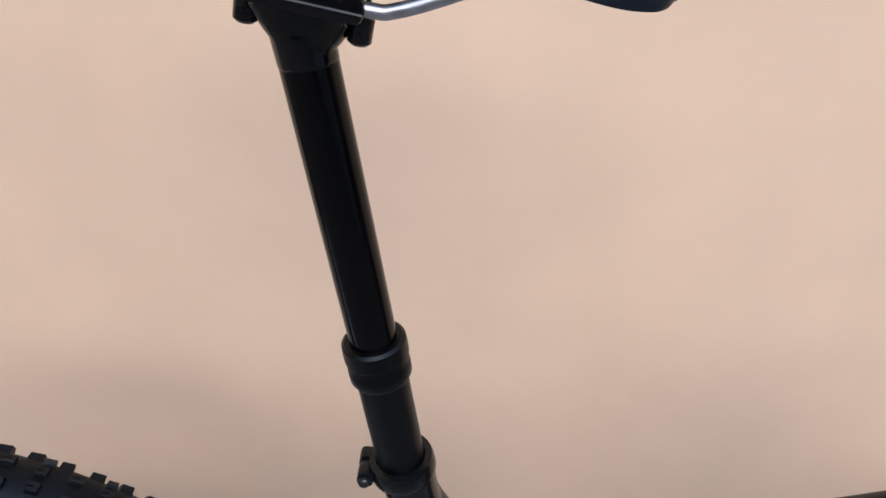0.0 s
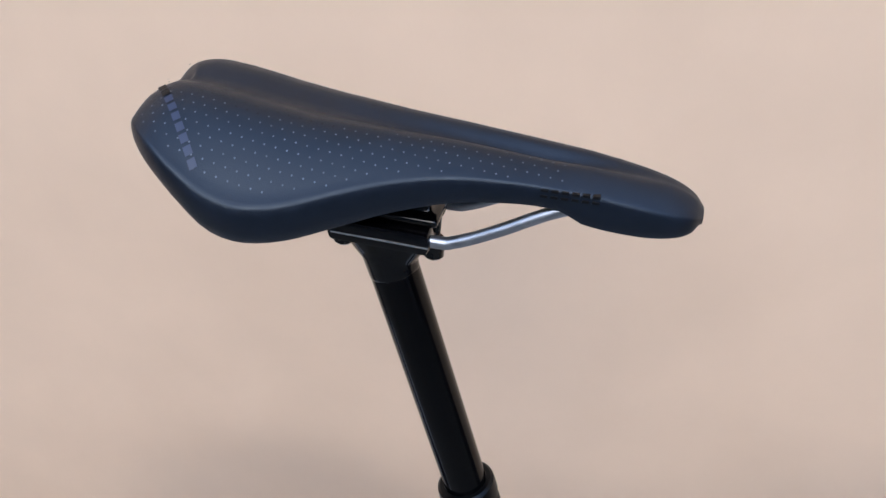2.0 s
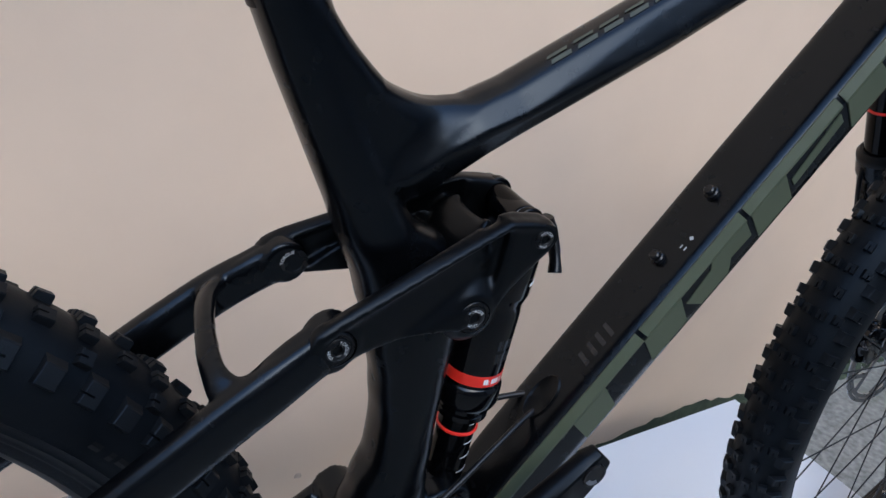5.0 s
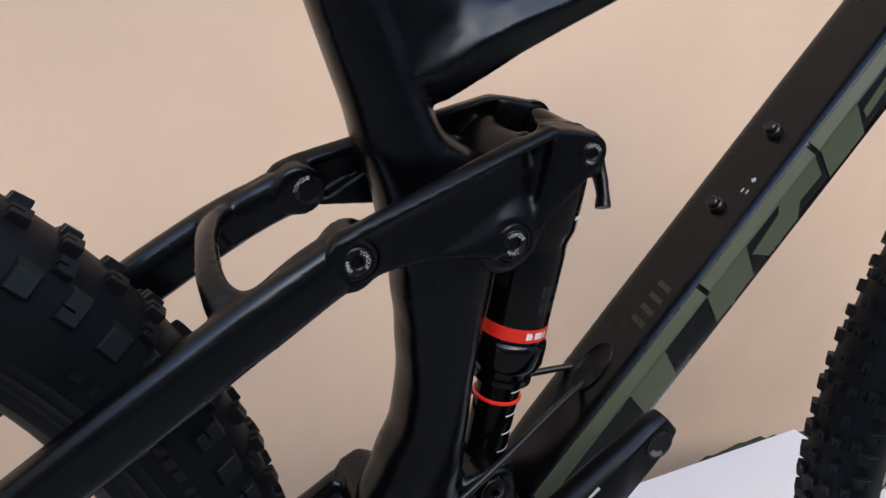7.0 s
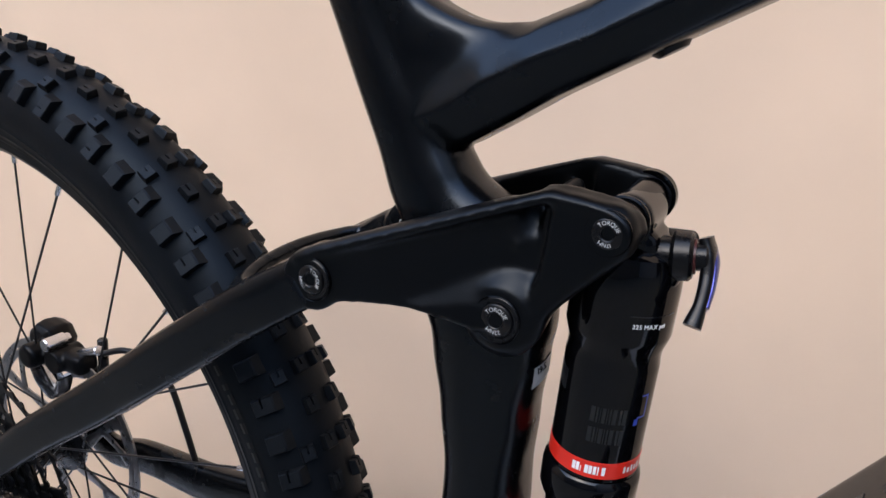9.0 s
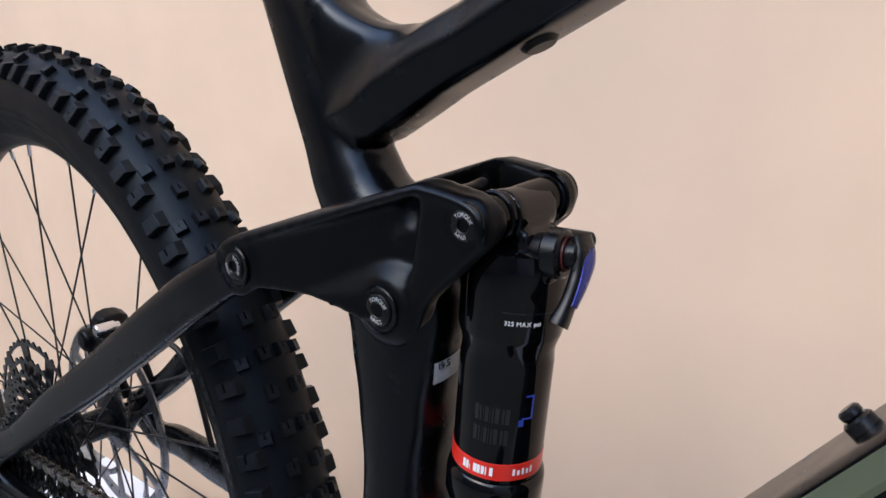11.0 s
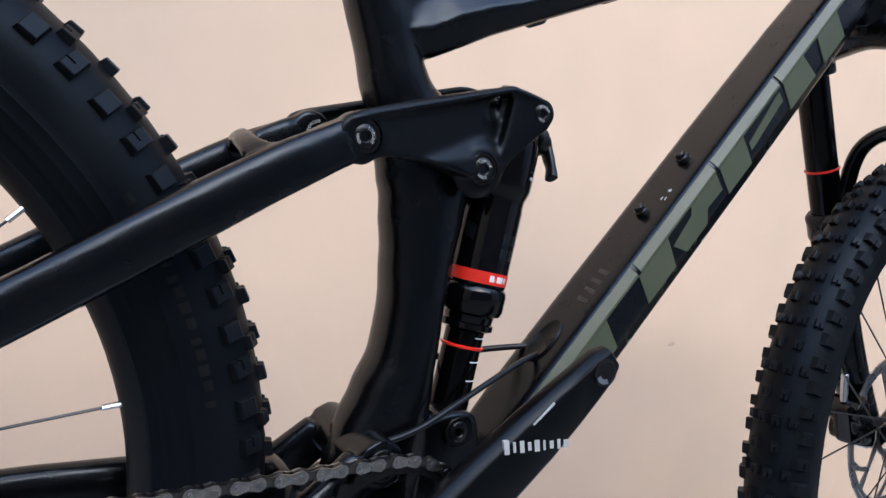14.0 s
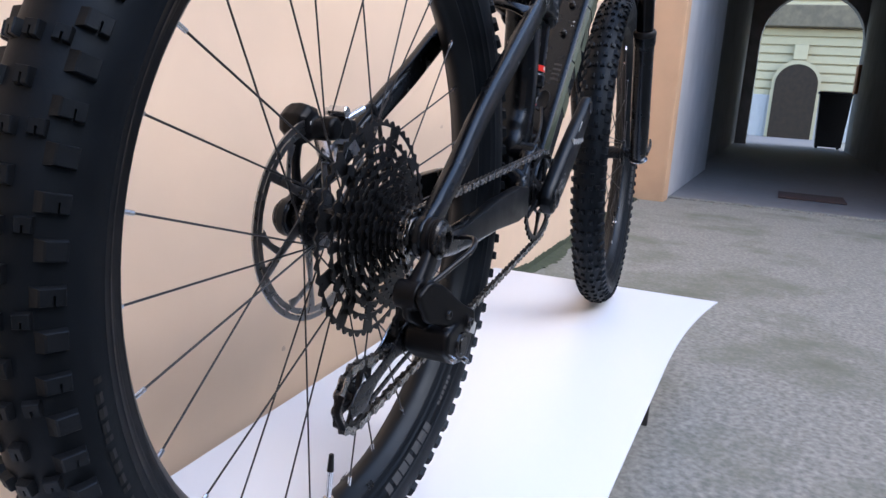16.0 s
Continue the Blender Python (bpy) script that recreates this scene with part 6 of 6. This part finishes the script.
def link_mesh(outer):
    pitch, gap, h = 0.0127, 0.0027 if outer else 0.0017, 0.0042 if outer else 0.0040
    shapes = []
    outline = []
    for k in range(9):
        a = math.pi / 2 + math.pi * k / 8
        outline.append((-pitch / 2 + h * math.cos(a), h * math.sin(a)))
    outline.append((0, -h * 0.66))
    for k in range(9):
        a = -math.pi / 2 + math.pi * k / 8
        outline.append((pitch / 2 + h * math.cos(a), h * math.sin(a)))
    outline.append((0, h * 0.66))
    for s in (-1, 1):
        shapes.append(slab(outline, s * gap - 0.0005, s * gap + 0.0005))
        if outer:
            for x in (-pitch / 2, pitch / 2):
                shapes.append(lathe([(0, s * 0.0037), (0.0016, s * 0.0036), (0.0018, s * 0.0030)], (x, 0, 0), (0, 1, 0), 8, closed=False))
    if not outer:
        for x in (-pitch / 2, pitch / 2):
            shapes.append(lathe([(0.0038, -0.0016), (0.0038, 0.0016)], (x, 0, 0), (0, 1, 0), 10, closed=False))
    return merged(*shapes)


chain = new("chain")
chain.parent = bike
tagged(chain, "worn steel bicycle chain")
cp = chain_path()
lens = [0.0]
for a, b in zip(cp, cp[1:] + cp[:1]):
    lens.append(lens[-1] + (b - a).length)
n_links = int(lens[-1] / 0.0127) // 2 * 2


def chain_at(s):
    s %= lens[-1]
    k = int(np.searchsorted(lens, s, side="right")) - 1
    a, b = cp[k % len(cp)], cp[(k + 1) % len(cp)]
    return a.lerp(b, (s - lens[k]) / max(lens[k + 1] - lens[k], 1e-9))


LINK_ME = []
for o in (False, True):
    tmp = part("chain_link", link_mesh(o), STEEL if o else CHAINDARK, chain, smooth=True, angle=30)
    LINK_ME.append(tmp.data)
    bpy.data.objects.remove(tmp)
step = lens[-1] / n_links
for i in range(n_links):
    a, b = chain_at(i * step), chain_at((i + 1) * step)
    x = (b - a).normalized()
    y = (Vector((0, 1, 0)) - x * x.y).normalized()
    m = Matrix((x, y, x.cross(y))).transposed().to_4x4()
    m.translation = (a + b) / 2
    ob = new("chain_link", LINK_ME[i % 2])
    ob.parent, ob.matrix_basis = chain, m

# ---- brakes, cables ----
rear_caliper = fused("rear_brake_caliper", [
    lathe([(0, 0.0), (0.013, 0.000), (0.0185, 0.004), (0.0200, 0.012), (0.0190, 0.022), (0.0150, 0.029), (0.0110, 0.031), (0, 0.031)], (-0.016, 0.046, 0.466), (0, 1, 0), 7, closed=False),
    lathe([(0, 0.0), (0.009, 0.0), (0.0115, 0.003), (0.0115, 0.012), (0.0100, 0.017), (0, 0.018)], (-0.006, 0.026, 0.463), (0, 1, 0), 24, closed=False),
    box(-0.020, 0.052, 0.036, 0.058, 0.452, 0.471, 0.006), cyl((0.022, 0.032, 0.462), (0.022, 0.060, 0.462), 0.0105, segs=24),
    tube([(-0.022, 0.060, 0.456), (-0.020, 0.062, 0.425), (-0.008, 0.066, 0.388)], [(0.005, 0.008), (0.004, 0.005), (0.005, 0.009)], 14, 4),
    tube([(0.022, 0.060, 0.456), (0.038, 0.064, 0.436), (0.050, 0.064, 0.412)], [(0.005, 0.008)] * 3, 14, 4)], 0.0016, 2, MECH, bike, "black hydraulic brake caliper on the stay")
for x in (-0.024, 0.052):
    part("caliper_bolt", cyl((x, 0.060, 0.452), (x + 0.002, 0.061, 0.481), 0.0044, segs=18, bevel=0.001), DARKMETAL, rear_caliper, "black caliper bolt")
part("banjo", merged(cyl((0.018, 0.030, 0.478), (0.018, 0.050, 0.478), 0.0058, segs=20, bevel=0.001), cyl((0.018, 0.050, 0.478), (0.018, 0.054, 0.478), 0.0040, segs=6)), ALLOY, rear_caliper, "bright banjo fitting")
part("pad_spring", tube([(-0.012, 0.040, 0.452), (-0.004, 0.040, 0.436), (0.014, 0.040, 0.426), (0.026, 0.040, 0.446)], [(0.008, 0.0012)] * 4, 10, 5, power=4), ALLOY, rear_caliper, "bright brake pad spring")
part("caliper_label", box(-0.022, -0.010, 0.0455, 0.0462, 0.464, 0.469, 0.0002), LABEL, rear_caliper, "pale printed label", smooth=False)
part("hose_ferrule", cyl((0.040, 0.048, 0.469), (0.072, 0.044, 0.481), 0.0042, segs=18, bevel=0.001), ALLOY, rear_caliper, "silver hose fitting")
rear_caliper.location = (0.004, -0.004, -0.007)
part("brake_hose", tube([(0.077, 0.044, 0.470), (0.100, 0.046, 0.477), (0.122, 0.052, 0.472), (0.140, 0.055, 0.452), (0.150, 0.056, 0.420), (0.160, 0.056, 0.385)], 0.0027, 14, 8), CABLE, bike, "black rear brake hose")
part("shift_cable", tube([(0.593, 0.004, 0.4835), (0.566, -0.004, 0.4790), (0.535, -0.014, 0.4690), (0.495, -0.026, 0.4530), (0.455, -0.034, 0.4350), (0.42, -0.036, 0.425)], 0.0023, 12, 6), CABLE, bike, "black shift cable")
part("brake_hose", tube([(0.593, 0.012, 0.4850), (0.566, 0.020, 0.4820), (0.530, 0.028, 0.4760), (0.490, 0.030, 0.4680), (0.468, 0.018, 0.462), (0.452, 0.008, 0.455)], 0.0025, 12, 6), CABLE, bike, "black rear brake hose")


# ---- fork ----
def fk(f, l, u):
    return AXLE_F + F * f + L * l + U * u


fork = fused("suspension_fork", [s for side in (-1, 1) for s in (
    tube([fk(-0.012, side * 0.0640, -0.012), fk(-0.020, side * 0.0655, 0.03), fk(-0.034, side * 0.067, 0.10), fk(-0.040, side * 0.068, 0.18), fk(-0.040, side * 0.070, 0.298)], [(0.016, 0.017), (0.020, 0.021), (0.0215, 0.0225), (0.0215, 0.022), (0.0215, 0.0215)], 22, 5),
    cyl(fk(0, side * 0.052, 0), fk(0, side * 0.078, 0), 0.018, segs=24),
    cyl(fk(-0.040, side * 0.070, 0.280), fk(-0.040, side * 0.070, 0.302), 0.0235, segs=28))] + [
    tube([fk(-0.040, -0.062, 0.275), fk(-0.015, -0.060, 0.325), fk(0.0, -0.050, 0.366), fk(0.006, -0.030, 0.386), fk(0.008, 0.0, 0.392), fk(0.006, 0.030, 0.386), fk(0.0, 0.050, 0.366), fk(-0.015, 0.060, 0.325), fk(-0.040, 0.062, 0.275)], [(0.012, 0.009)] * 9, 16, 5, side=F)], 0.0024, 4, FRAME, bike, "black fork lowers with an arch over the tyre")
for side in (-1, 1):
    part("stanchion", cyl(fk(-0.040, side * 0.070, 0.26), fk(-0.040, side * 0.070, 0.485), 0.0175, segs=40), STANCHION, fork, "gloss black fork stanchion")
    part("wiper", lathe([(0.0178, 0.0), (0.0235, 0.0), (0.0240, 0.003), (0.0240, 0.007), (0.0205, 0.012), (0.0178, 0.012)], fk(-0.040, side * 0.070, 0.299), U, 36), SHELL, fork, "black rubber wiper seal")
    part("foot_ring", lathe([(0.0150, -0.0015), (0.0215, -0.001), (0.0215, 0.001), (0.0150, 0.0015)], fk(-0.014, side * 0.0645, -0.008), U, 30), ALLOY, fork, "bright foot bolt ring")
part("travel_ring", lathe([(0.0174, -0.0015), (0.0192, -0.0008), (0.0192, 0.0008), (0.0174, 0.0015)], fk(-0.040, 0.070, 0.362), U, 36), RED, fork, "red rubber travel ring")
fused("fork_crown", [tube([fk(-0.040, -0.075, 0.495), fk(-0.046, -0.04, 0.505), fk(-0.046, 0.0, 0.512), fk(-0.046, 0.04, 0.505), fk(-0.040, 0.075, 0.495)], [(0.026, 0.020)] * 5, 18, 4, side=F)] + [cyl(fk(-0.040, s * 0.068, 0.470), fk(-0.040, s * 0.068, 0.520), 0.0235, segs=28) for s in (-1, 1)], 0.0025, 3, FRAME, fork)
part("steerer", cyl(fk(-0.044, 0, 0.50), fk(-0.044, 0, 0.545), 0.02, segs=28), DARKMETAL, fork, "steerer base")
part("thru_axle", cyl(fk(0, -0.078, 0), fk(0, 0.075, 0), 0.0085, segs=24), DARKMETAL, fork, "black thru axle")
part("axle_lever", tube([fk(0.0, -0.082, 0), fk(0.03, -0.086, 0.004), fk(0.06, -0.084, 0.006)], [(0.004, 0.006), (0.004, 0.005), (0.003, 0.004)], 12, 4), DARKMETAL, fork)
front_caliper = fused("front_brake_caliper", [moved(box(-0.095, -0.055, 0.034, 0.064, 0.030, 0.085, 0.008), MF), cyl(fk(-0.075, 0.030, 0.045), fk(-0.075, 0.070, 0.045), 0.017, segs=24), cyl(fk(-0.078, 0.030, 0.072), fk(-0.078, 0.070, 0.072), 0.015, segs=24)], 0.002, 3, GLOSS, bike, "black hydraulic brake caliper on the fork")
part("caliper_fitting", cyl(fk(-0.085, 0.05, 0.085), fk(-0.075, 0.05, 0.118), 0.0045, segs=16, bevel=0.001), ALLOY, front_caliper, "silver hose fitting")
part("brake_hose", tube([fk(-0.075, 0.05, 0.118), fk(-0.068, 0.066, 0.18), fk(-0.066, 0.075, 0.28), fk(-0.010, 0.085, 0.38), fk(0.0, 0.08, 0.50), fk(-0.02, 0.05, 0.60)], 0.0026, 12, 8), CABLE, bike, "black front brake hose")
